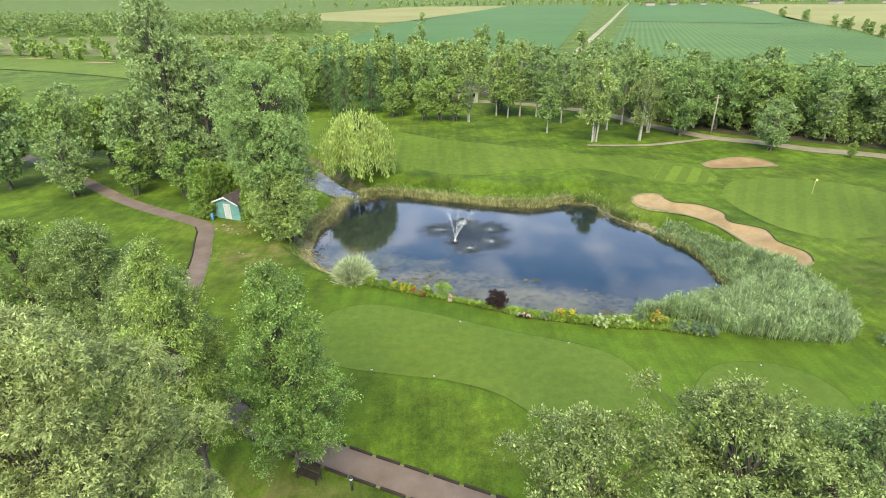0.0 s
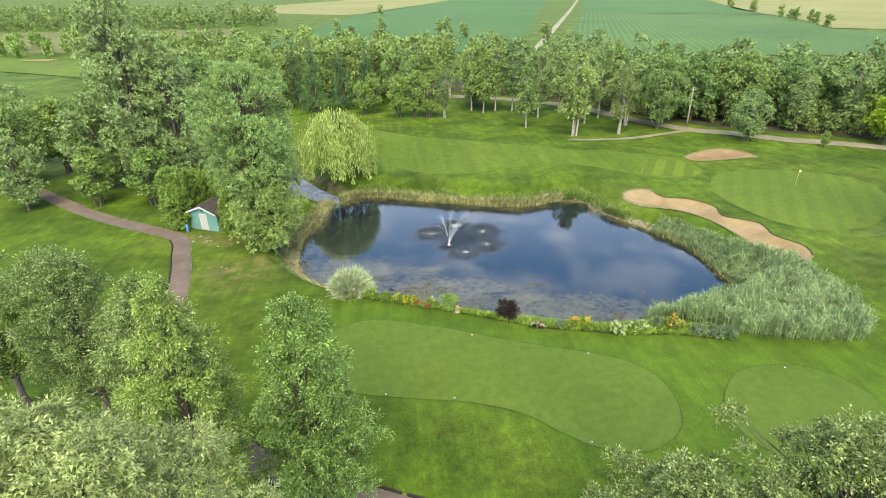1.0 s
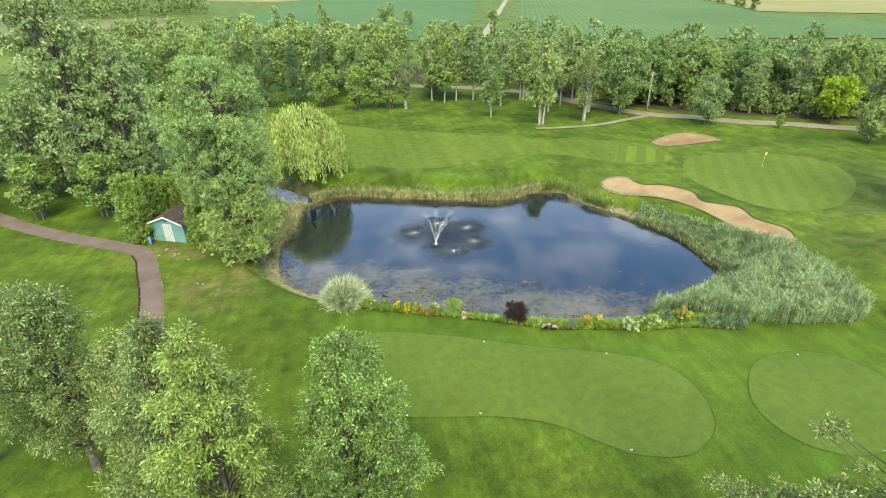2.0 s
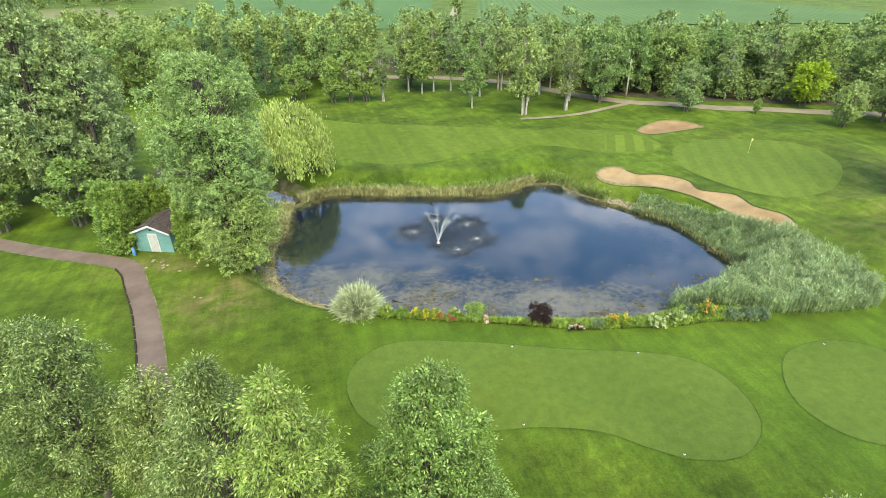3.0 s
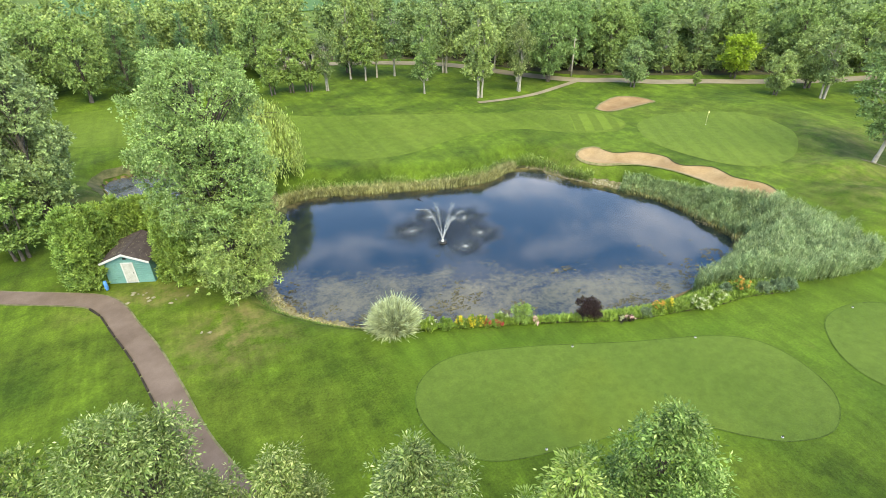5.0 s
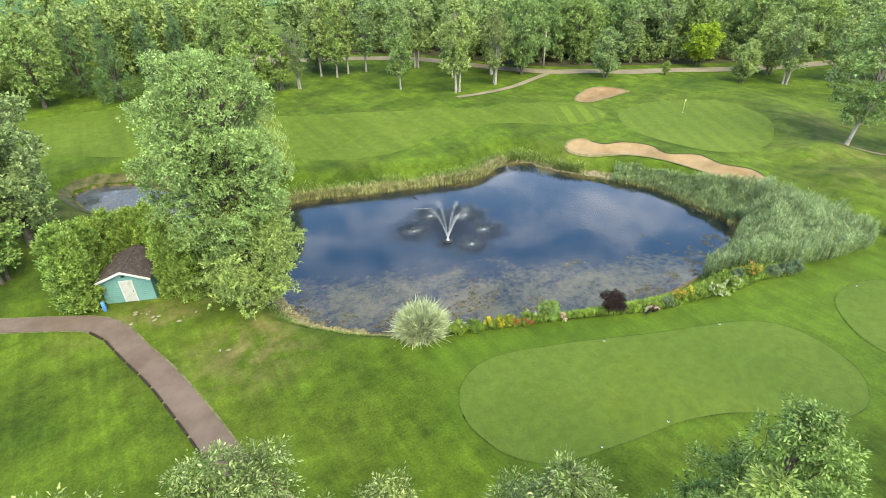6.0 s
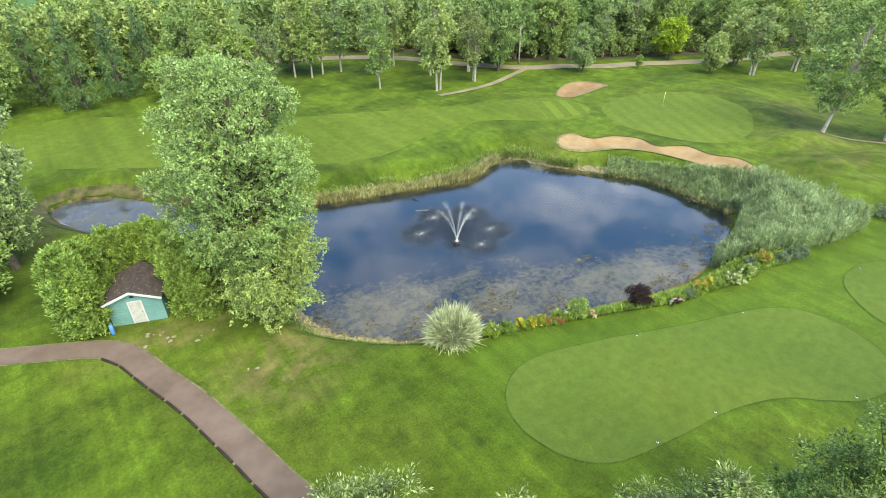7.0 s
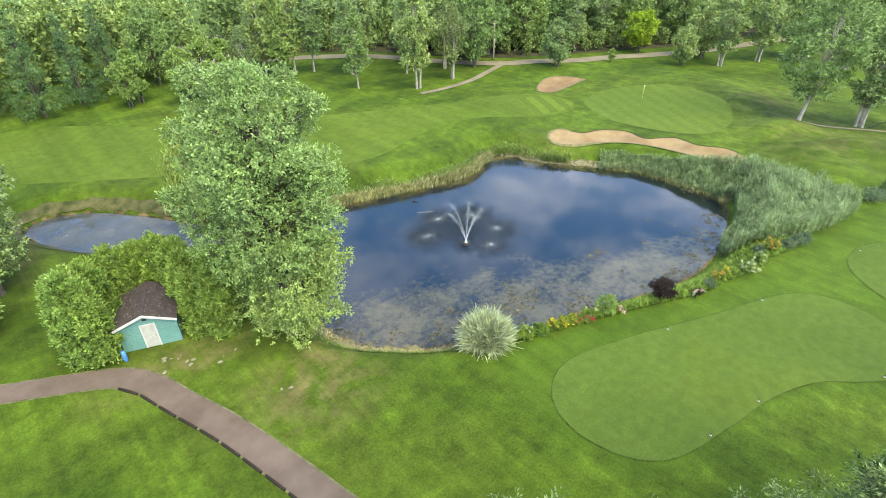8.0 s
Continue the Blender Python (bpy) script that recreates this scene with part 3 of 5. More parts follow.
for _a, _c, _w in ((-26, 27, 1.8), (96, 122, 0.9), (118, 168, 0.7)):
    _seg = np.roll(outset(POND, 0.45 + 0.2 * (_a < 0)), -_a, 0)[:_c - _a]
    _fine = np.array([_seg[min(i // 4, len(_seg) - 1)] * (1 - i % 4 / 4) + _seg[min(i // 4 + 1, len(_seg) - 1)] * (i % 4 / 4) for i in range(4 * len(_seg) - 4)])
    tagged(sheet_mesh("bank", *ragged(_fine, _w, 0.05, 6, _a), M_SHORE if _a < 100 else M_BANK), "bare brown earth and gravel of the pond bank", "bank", kind="structure")

_near = lambda x, y: int(np.argmin(np.hypot(BUNKER_A[:, 0] - x, BUNKER_A[:, 1] - y)))
tagged(sheet_mesh("bunker_lip", *ribbon(outset(BUNKER_A, 0.06)[_near(29.3, 67.2):_near(36.6, 47.8)], 0.17, 0.09, 2, 0.04), M_BANK), "dark earthy lip of the bunker", "bunker edge", kind="structure")
M_RIM = plain("straw_rim", (0.090, 0.088, 0.034), (0.175, 0.150, 0.078), 1.8, 0.95, fine=9)
_rim = np.roll(outset(BUNKER_A, 0.06), -_near(36.6, 47.8), 0)[:len(BUNKER_A) - _near(36.6, 47.8) + _near(29.3, 67.2)]
tagged(sheet_mesh("bunker_edge", *ribbon(_rim, 0.34, 0.06, 3, 0.03), M_RIM), "straw-coloured worn turf rim of the bunker", "bunker edge", kind="structure")
tagged(sheet_mesh("bunker_edge", *ribbon(np.r_[outset(BUNKER_B, 0.06), outset(BUNKER_B, 0.06)[:2]], 0.34, 0.06, 3, 0.03), M_RIM), "straw-coloured worn turf rim of the small bunker", "bunker edge", kind="structure")

_ring = np.r_[outset(POOL, 0.65), outset(POOL, 0.65)[:2]]
tagged(sheet_mesh("bank", *ragged(_ring, 1.2, 0.05, 8, 7.0), M_MARSH), "marshy olive-brown bank round the small pool", "bank", kind="structure")
tagged(sheet_mesh("path", *ribbon(curve([(51.5, 47.6), (54.0, 45.2), (57.0, 41.0), (59.5, 36.5), (63.0, 30.0)], 8, False), 0.6), M_GRAVEL), "narrow worn path under the trees", "path", kind="structure")

# ---- farmland in the distance ----
M_CROP = grass("crop_rows", (0.040, 0.084, 0.020), (0.056, 0.106, 0.028), (0.068, 0.108, 0.036), 0.012, None, (18.5, 3.4, 0.12), 0.3, 0.8, mottle=0.2, grain=0.2)
M_SOY = grass("dark_crop", (0.034, 0.084, 0.021), (0.042, 0.098, 0.025), (0.058, 0.102, 0.032), 0.008, None, None, 0.4, 0.5, mottle=0.2, grain=0.15)
M_STRAW = grass("ripe_grain", (0.140, 0.135, 0.044), (0.175, 0.165, 0.062), (0.200, 0.175, 0.080), 0.008, None, None, 0.5, 0.4, mottle=0.2, grain=0.15)
M_DIRT = plain("dirt_track", (0.170, 0.155, 0.095), (0.240, 0.215, 0.145), 0.05, 0.95)


def field(outline, mat, label, z=0.25):
    v = np.array([(x, y, z) for x, y in outline])
    tagged(sheet_mesh("field", v, [tuple(range(len(v)))], mat), label, "field", kind="structure")


field([(62, 228), (250, 165), (244, 313), (279, 395), (300, 455), (172, 540)], M_CROP, "green field with straight crop rows")
field([(175, 545), (303, 462), (432, 790), (600, 1290), (470, 1500)], M_SOY, "broad even green crop field")
field([(248, 318), (330, 250), (1100, 880), (620, 1240), (440, 795), (335, 560), (283, 395)], M_STRAW, "straw-coloured field of ripe grain")
field([(-75, 235), (44, 232), (330, 1280), (205, 1500), (-40, 590)], M_SOY, "dark green crop field")
field([(-200, 700), (-60, 570), (-30, 605), (260, 1750), (60, 1800), (-230, 800)], M_STRAW, "long strip of pale ripe grain")
field([(-420, 420), (-205, 705), (-240, 830), (-700, 900)], M_SOY, "green field beyond the trees")
tagged(sheet_mesh("farm_track", *ribbon(curve([(55, 238), (63, 264), (170, 580), (330, 1060), (706, 2176)], 6, False), 3.4, 0.4), M_DIRT), "straight pale dirt track between fields", "road", kind="structure")


M_MEADOW = grass("pale_meadow", (0.075, 0.088, 0.026), (0.125, 0.125, 0.050), (0.160, 0.140, 0.070), 0.02, None, None, 0.5, 0.5, mottle=0.4, grain=0.2)
field([(-470, 262), (-235, 282), (-140, 262), (-90, 250), (-85, 330), (-120, 410), (-520, 410)], M_MEADOW, "pale uncut meadow beyond the course", 0.15)
far_course = curve([(-245, 275), (-200, 262), (-140, 238), (-95, 212), (-70, 190), (-90, 180), (-140, 205), (-210, 235)], 6)
tagged(drape("fairway", far_course, M_FAIR, 6.0, 0.2), "distant mown fairway beyond the trees", "fairway", kind="structure")
for _x, _y, _w in ((-146, 236, 7.0), (-187, 258, 9.0)):
    tagged(drape("bunker", curve([(_x - _w, _y - 1), (_x, _y + 2.6), (_x + _w, _y + 1), (_x + 0.4 * _w, _y - 2.4)], 6), M_SAND, 2.0, 0.35), "small pale sand bunker far across the course", "bunker", kind="structure")

# ---- trees ----
def tube(points, radii, sides=6):
    """Verts and faces of a tapered limb."""
    p, r = np.asarray(points, float), np.asarray(radii, float)
    t = np.gradient(p, axis=0)
    t /= np.linalg.norm(t, axis=1)[:, None] + 1e-9
    ref = np.where(np.abs(t[:, 2:3]) > 0.9, [[1.0, 0, 0]], [[0, 0, 1.0]])
    u = np.cross(t, ref)
    u /= np.linalg.norm(u, axis=1)[:, None]
    w = np.cross(t, u)
    a = np.linspace(0, 2 * math.pi, sides, endpoint=False)
    ring = u[:, None] * np.cos(a)[None, :, None] + w[:, None] * np.sin(a)[None, :, None]
    v = (p[:, None] + ring * r[:, None, None]).reshape(-1, 3)
    f = [(i * sides + j, i * sides + (j + 1) % sides, (i + 1) * sides + (j + 1) % sides, (i + 1) * sides + j) for i in range(len(p) - 1) for j in range(sides)]
    return v, np.array(f)


def joined(pieces):
    v, f, k = [], [], 0
    for a, b in pieces:
        v.append(a)
        f.append(b + k)
        k += len(a)
    return np.concatenate(v), np.concatenate(f)


def blades(pos, axis, nrm, length, width, fold=0.18, slender=False):
    """One folded leaf (a quad, or a narrow triangle) for each place."""
    axis = axis / (np.linalg.norm(axis, axis=1)[:, None] + 1e-9)
    side = np.cross(nrm, axis)
    side /= np.linalg.norm(side, axis=1)[:, None] + 1e-9
    up = np.cross(axis, side)
    L, W = length[:, None], width[:, None]
    if slender:
        q = np.stack([pos - axis * L * 0.5 - side * W * 0.5, pos - axis * L * 0.35 + side * W * 0.5, pos + axis * L * 0.5], 1)
        return q.reshape(-1, 3), np.arange(len(pos) * 3).reshape(-1, 3)
    q = np.stack([pos - axis * L * 0.5, pos + side * W * 0.5 + up * W * fold, pos + axis * L * 0.5, pos - side * W * 0.5 + up * W * fold], 1)
    return q.reshape(-1, 3), np.arange(len(pos) * 4).reshape(-1, 4)


PROFILE = {
    "oval": lambda u: np.sqrt(np.clip(1 - (2 * u - 0.9) ** 2 / 1.25, 0.02, 1)),
    "column": lambda u: np.clip(1.05 - 0.35 * u, 0, 1) * np.sqrt(np.clip(1 - (2.0 * u - 1.0) ** 8, 0.02, 1)) * (0.75 + 0.25 * np.sin(u * 9)),
    "cone": lambda u: np.clip(1.02 - u, 0.03, 1) ** 0.85,
    "round": lambda u: np.sqrt(np.clip(1 - (2 * u - 0.95) ** 2, 0.03, 1)),
    "open": lambda u: np.sqrt(np.clip(1 - (2 * u - 1.0) ** 2, 0.05, 1)) * (0.8 + 0.3 * np.sin(u * 13)),
    "dome": lambda u: np.clip(1 - np.abs(2 * u - 1.0) ** 2.6, 0.02, 1) ** 0.5,
    "clipped": lambda u: np.sqrt(np.clip(1 - np.clip(1.25 * u - 0.25, 0, 1) ** 3, 0.03, 1)) * (0.9 + 0.1 * np.clip(u * 4, 0, 1)),
    "flame": lambda u: np.sqrt(np.clip(1 - (1.6 * u - 0.55) ** 2, 0.02, 1)) * (1 - 0.25 * u),
}


def crown_clumps(rng, shape, low, top, radius, count, size):
    """Boughs fill the crown's outline; clumps of leaves sit on the outside of each bough."""
    free = int(count * 0.45)                      # clumps of their own fill the outline
    uf = rng.beta(1.05, 1.1, free)
    pf, af = PROFILE[shape](uf) * radius, np.arange(free) * 2.399963 + rng.uniform(-0.5, 0.5, free)
    rf = size * rng.uniform(0.6, 1.1, free) * np.clip(0.6 + 0.55 * pf / radius, 0.5, 1.1)
    qf = np.clip(pf - rf * 0.85, 0.02, None) * np.sqrt(rng.uniform(0.08, 0.84, free))
    loose = np.c_[qf * np.cos(af), qf * np.sin(af), np.clip(low + (top - low) * uf, low + rf * 0.4, top - rf * 0.8), rf]
    count = count - free
    lobes = max(6, count // 5)
    grid = np.linspace(0.02, 0.98, 60)
    share = np.cumsum(PROFILE[shape](grid) + 0.15)
    u = np.interp((np.arange(lobes) + rng.uniform(0.05, 0.95, lobes)) / lobes, share / share[-1], grid)
    prof = PROFILE[shape](u) * radius
    a = np.arange(lobes) * 2.399963 + rng.uniform(-0.6, 0.6, lobes)
    big = np.minimum(size * rng.uniform(1.3, 2.0, lobes), 0.62 * prof + 0.45 * size)
    reach = np.clip(prof - big * 0.80, 0.0, None) * np.where(rng.uniform(0, 1, lobes) < 0.8, rng.uniform(0.85, 1.12, lobes), rng.uniform(0.2, 0.8, lobes))
    z = np.clip(low + (top - low) * u, low + big * 0.5, top - big * 0.85)
    k = np.arange(count) % lobes
    d = rng.normal(size=(count, 3)) + np.c_[np.cos(a), np.sin(a), np.full(lobes, 0.75)][k] * 0.75
    d /= np.linalg.norm(d, axis=1)[:, None]
    r = np.minimum(size * rng.uniform(0.42, 0.85, count), big[k] * 0.7)
    heart = np.c_[reach * np.cos(a), reach * np.sin(a), z][k] + d * (np.clip(big[k] - r * 0.6, 0.05, None) * rng.uniform(0.65, 1.0, count))[:, None] * [1, 1, 0.85]
    return np.r_[loose, np.c_[heart[:, :2], np.clip(heart[:, 2], low + r * 0.4, top - r * 0.6), r]]


def crown_leaves(rng, clumps, count, leaf, slim=0.55, droop=0.0, squash=0.8, tuft=10, slender=False):
    """Leaves in sprays: each clump carries sprays on its outside, each spray some leaves that point outwards."""
    sprays = max(4, count // tuft)
    w = clumps[:, 3] ** 2
    c = clumps[rng.choice(len(clumps), sprays, p=w / w.sum())]
    d = rng.normal(size=(sprays, 3))
    d[:, 2] += 0.55
    d /= np.linalg.norm(d, axis=1)[:, None]
    rad = c[:, 3] * (0.50 + 0.55 * rng.uniform(0, 1, sprays) ** 0.5 + 0.35 * (rng.uniform(0, 1, sprays) > 0.92))
    heart = c[:, :3] + d * rad[:, None] * [1, 1, squash]
    k = np.arange(count) % sprays
    off = rng.normal(size=(count, 3))
    off /= np.linalg.norm(off, axis=1)[:, None]
    size = leaf * rng.uniform(0.65, 1.35, count)
    pos = heart[k] + (off * 0.95 + d[k] * 0.35) * (leaf * rng.uniform(0.3, 0.9 + 0.06 * tuft, count))[:, None]
    nrm = d[k] * 0.75 + rng.normal(size=(count, 3)) * 0.55 + [0, 0, 0.40]
    axis = off * 0.9 + d[k] * 0.6 + [0, 0, -droop - 0.12]
    return blades(pos, axis, nrm, size, size * slim * rng.uniform(0.8, 1.2, count), slender=slender)


def tree(rng, shape, height, radius, low, leaf, count, mat, bark, clumps=60, size=1.0, trunk=0.2, stems=1, slim=0.55, droop=0.0, lean=0.0, squash=0.8, slender=False, tuft=10):
    """An Empty at the foot, with trunk and crown; stands at the origin."""
    root = empty("tree")
    cl = crown_clumps(rng, shape, low, height, radius, clumps, size)
    cl[:, 0] += lean * cl[:, 2] / height
    wood = []
    for s in range(stems):
        off = np.array([rng.uniform(-0.5, 0.5), rng.uniform(-0.5, 0.5)]) * (stems > 1)
        zs = np.linspace(-0.4, height * 0.78, 8)
        bend = np.cumsum(rng.normal(0, 0.05 * radius / 3, (8, 2)), 0)
        pts = np.c_[off[0] + bend[:, 0] + lean * zs / height + off[0] * zs * 0.08, off[1] + bend[:, 1] + off[1] * zs * 0.08, zs]
        wood.append(tube(pts, trunk * (np.linspace(1.15, 0.12, 8)) * np.r_[1.25, np.ones(7)], 8))
        for c in cl[s::max(2, stems * 2)]:
            z0 = max(low * 0.75, c[2] - rng.uniform(0.12, 0.3) * height)
            k = np.interp(z0, zs, np.arange(8))
            base = pts[int(k)] + (pts[min(int(k) + 1, 7)] - pts[int(k)]) * (k % 1)
            mid = (base + c[:3]) / 2 + [0, 0, 0.12 * radius]
            wood.append(tube([base, mid, c[:3]], np.array([0.24, 0.13, 0.04]) * trunk, 4))
    sheet_mesh("trunk", *joined(wood), bark, root)
    sheet_mesh("crown", *crown_leaves(rng, cl, count, leaf, slim, droop, squash, tuft, slender), mat, root, smooth=False)
    return root


def willow(rng, height, radius, count, leaf):
    """A weeping willow: a low dome with hanging curtains of fine leaves."""
    root = empty("tree")
    wood = [tube([(0, 0, -0.4), (0.1, 0, height * 0.35), (0, 0.15, height * 0.6)], [0.42, 0.34, 0.16], 8)]
    n = 210
    a, q = rng.uniform(0, 2 * math.pi, n), np.sqrt(rng.uniform(0.03, 1, n))
    tops = np.c_[q * radius * np.cos(a), q * radius * np.sin(a), height * (0.98 - 0.42 * q ** 2.2) + rng.normal(0, 0.25, n)]
    for t in tops[::9]:
        wood.append(tube([(0, 0.1, height * 0.5), t * [0.5, 0.5, 0.95] + [0, 0, 0.5], t], [0.12, 0.07, 0.02], 4))
    fall = np.clip((0.35 + 0.65 * q) * tops[:, 2] * rng.uniform(0.55, 0.97, n), 0.8, None)
    k = rng.choice(n, count, p=fall / fall.sum())
    s = rng.uniform(0, 1, count)
    out = tops[k] / (np.linalg.norm(tops[k, :2], axis=1)[:, None] + 0.1)
    spread_ = 0.16 + 0.22 * (1 - s)
    pos = tops[k] + np.c_[out[:, :2] * (0.5 * np.sqrt(s))[:, None], -fall[k] * s] + rng.normal(size=(count, 3)) * spread_[:, None]
    axis = np.c_[rng.normal(0, 0.25, (count, 2)), -np.ones(count)]
    nrm = np.c_[out[:, :2] + rng.normal(0, 0.5, (count, 2)), rng.uniform(0, 0.6, count)]
    sz = leaf * rng.uniform(0.7, 1.4, count)
    sheet_mesh("trunk", *joined(wood), M_BARK, root)
    sheet_mesh("crown", *blades(pos, axis, nrm, sz * 1.5, sz * 0.34), M_WEEP, root, smooth=False)
    return root


def stand(root, x, y, turn=0.0, scale=1.0, label="", group="", tall=1.0):
    root.matrix_basis = pose(x, y, h(x, y) - 0.02, 0, 0, turn) @ Matrix.Diagonal((scale, scale, scale * tall, 1))
    return tagged(root, label, "tree", group)


def again(root, x, y, turn=0.0, scale=1.0, label="", group="", tall=1.0):
    keep = root.scale.copy()
    root.scale = (1, 1, 1)
    ob = copy_thing(root, pose(x, y, h(x, y) - 0.02, 0, 0, turn) @ Matrix.Diagonal((scale, scale, scale * tall, 1)))
    root.scale = keep
    return tagged(ob, label, "tree", group)


_r = np.random.RandomState
# trees beside the club house, below the camera's way
stand(tree(_r(1), "round", 17.9, 4.1, 6.0, 0.10, 210000, M_OLIVE, M_BARK, 330, 0.72, 0.32, 2, 0.42, 0.2, slender=True), -10.8, 10.7, 0, 1, "pale olive narrow-leaved willow tree")
stand(tree(_r(2), "flame", 13.4, 3.5, 1.6, 0.13, 68000, M_LEAFY, M_BARK, 240, 0.70, 0.22, 1, 0.45, 0.25, tuft=20), -8.5, 22.3, 0, 1, "green broad-leaved maple beside the path")
stand(tree(_r(3), "flame", 15.1, 2.7, 3.0, 0.14, 50000, M_FRESH, M_BARK, 190, 0.62, 0.2, 1, 0.36, 0.4, tuft=24), -13.3, 21.3, 0, 1, "fresh green upright tree among its neighbours")
stand(tree(_r(4), "flame", 13.3, 3.7, 2.6, 0.145, 56000, M_ASH, M_BARK, 230, 0.66, 0.22, 1, 0.34, 0.5, tuft=26), -16.0, 24.7, 0, 1, "silvery green ash with narrow drooping leaves")
stand(tree(_r(5), "flame", 10.3, 2.4, 2.0, 0.145, 29000, M_ASH, M_BARK, 130, 0.62, 0.18, 1, 0.36, 0.5, tuft=26), -19.4, 29.0, 0, 1, "silvery green ash by the path")
stand(tree(_r(6), "oval", 12.2, 3.0, 2.2, 0.145, 48000, M_ASH, M_BARK, 210, 0.70, 0.22, 1, 0.36, 0.45, tuft=24), -23.6, 30.8, 0, 1, "dense grey-green ash by the path")
stand(tree(_r(7), "round", 11.4, 3.8, 2.6, 0.17, 28000, M_DEEP, M_BARK, 150, 0.85, 0.22, 1, 0.5), -29.5, 32.5, 0, 1, "dense green poplar near the lawn")
stand(tree(_r(8), "open", 13.3, 3.9, 6.5, 0.12, 48000, M_GREY, M_BARK, 290, 0.54, 0.2, 2, 0.5, tuft=14), 9.8, 13.1, 0, 1, "open-crowned grey-green tree with thin branches")
stand(tree(_r(9), "open", 11.8, 3.3, 5.5, 0.12, 36000, M_GREY, M_BARK, 230, 0.52, 0.2, 2, 0.5, tuft=14), 4.9, 13.5, 0, 1, "open-crowned grey-green tree with thin branches")
stand(tree(_r(10), "open", 12.8, 3.0, 6.0, 0.12, 26000, M_GREY, M_BARK, 180, 0.52, 0.2, 2, 0.5, tuft=14), 13.6, 12.8, 0, 1, "open-crowned grey-green tree with thin branches")
# by the shed
stand(tree(_r(13), "dome", 18.9, 5.2, 5.2, 0.165, 96000, M_SILVER, M_BARK, 420, 0.92, 0.4, 1, 0.55), -18.8, 55.7, 0, 1, "tall dense silver maple beside the pond")
stand(tree(_r(11), "dome", 10.4, 4.3, 0.6, 0.165, 56000, M_SILVER, M_BARK, 300, 0.85, 0.25, 2, 0.55), -18.0, 55.9, 0, 1, "low bushy silver maple at the pond's edge")
stand(willow(_r(12), 9.9, 5.1, 26000, 0.30), -13.4, 80.0, 0, 1, "yellow-green weeping willow at the water's edge")


def cedar(rng, height, radius, count=22000):
    root = empty("cedar")
    cl = crown_clumps(rng, "clipped", 0.0, height, radius, 260, 0.40)
    sheet_mesh("trunk", *tube([(0, 0, -0.2), (0, 0, height * 0.5), (0, 0, height * 0.9)], [0.16, 0.1, 0.02], 6), M_BARK, root)
    sheet_mesh("foliage", *crown_leaves(rng, cl, count, 0.20, 0.62, -0.6, 1.25, slender=True), M_CEDAR, root, smooth=False)
    return root


_c = [cedar(_r(20), 6.4, 1.55), cedar(_r(21), 6.0, 1.4, 19000)]
for _k, (x, y, s) in enumerate(((-30.3, 62.4, 1.08), (-29.7, 62.0, 1.02), (-30.0, 63.4, 1.04), (-30.6, 64.6, 0.97), (-29.0, 64.4, 0.96), (-28.6, 66.0, 0.94), (-27.0, 66.2, 0.93), (-25.5, 66.3, 0.92), (-24.1, 65.8, 0.92),
                                (-23.6, 60.4, 0.86), (-22.6, 58.9, 0.86), (-23.4, 62.2, 0.95), (-23.2, 63.8, 0.95), (-21.6, 60.4, 1.0))):
    _t = (stand if _k < 2 else again)(_c[_k % 2], x, y, 67 * _k, s, "dense green clipped cedar beside the shed", "cedars round the shed")
    tagged(_t, category="cedar")

# archetypes for the trees across the pond; each also stands somewhere itself
A = {
    "pop": tree(_r(31), "oval", 13.0, 2.9, 3.2, 0.267, 10179, M_POPLAR, M_PALEBARK, 102, 0.76, 0.17, 1, 0.85, slender=True),
    "pop2": tree(_r(32), "flame", 13.0, 2.5, 2.6, 0.267, 9396, M_MAPLE, M_PALEBARK, 102, 0.68, 0.16, 1, 0.85, slender=True),
    "twin": tree(_r(33), "open", 13.0, 3.6, 2.8, 0.267, 11745, M_POPLAR, M_PALEBARK, 110, 0.76, 0.16, 3, 0.85, slender=True),
    "grey": tree(_r(34), "open", 11.5, 3.1, 2.6, 0.241, 9396, M_GREY, M_PALEBARK, 102, 0.68, 0.13, 3, 0.5, slender=True),
    "big": tree(_r(35), "round", 13.0, 5.2, 1.6, 0.292, 15660, M_MAPLE, M_BARK, 152, 1.08, 0.25, 2, 0.85, slender=True),
    "mid": tree(_r(36), "round", 9.0, 3.4, 1.2, 0.249, 10179, M_POPLAR, M_BARK, 102, 0.8, 0.16, 2, 0.85, slender=True),
    "lime": tree(_r(37), "round", 8.0, 2.5, 1.4, 0.241, 8613, M_LIME, M_BARK, 84, 0.68, 0.12, 3, 0.85, slender=True),
    "gold": tree(_r(38), "round", 8.0, 3.2, 1.3, 0.267, 10179, M_YELLOW, M_BARK, 102, 0.76, 0.14, 2, 0.85, slender=True),
    "spruce": tree(_r(39), "cone", 14.0, 3.6, 0.5, 0.249, 12528, M_SPRUCE, M_BARK, 160, 0.8, 0.2, 1, 0.3, 0.5, 0.0, 0.85, slender=True),
    "tall": tree(_r(41), "oval", 20.0, 4.2, 1.5, 0.232, 30450, M_COTTON, M_BARK, 186, 0.92, 0.3, 1, 0.85, slender=True),
    "lean": tree(_r(40), "round", 14.0, 4.4, 2.8, 0.215, 20000, M_MAPLE, M_PALEBARK, 170, 0.92, 0.17, 1, 0.85, 0, 2.6, slender=True),
}
HIGH = {"pop": 13.0, "pop2": 13.0, "twin": 13.0, "grey": 11.5, "big": 13.0, "mid": 9.0, "lime": 8.0, "gold": 8.0, "spruce": 14.0, "lean": 14.0, "tall": 20.0}
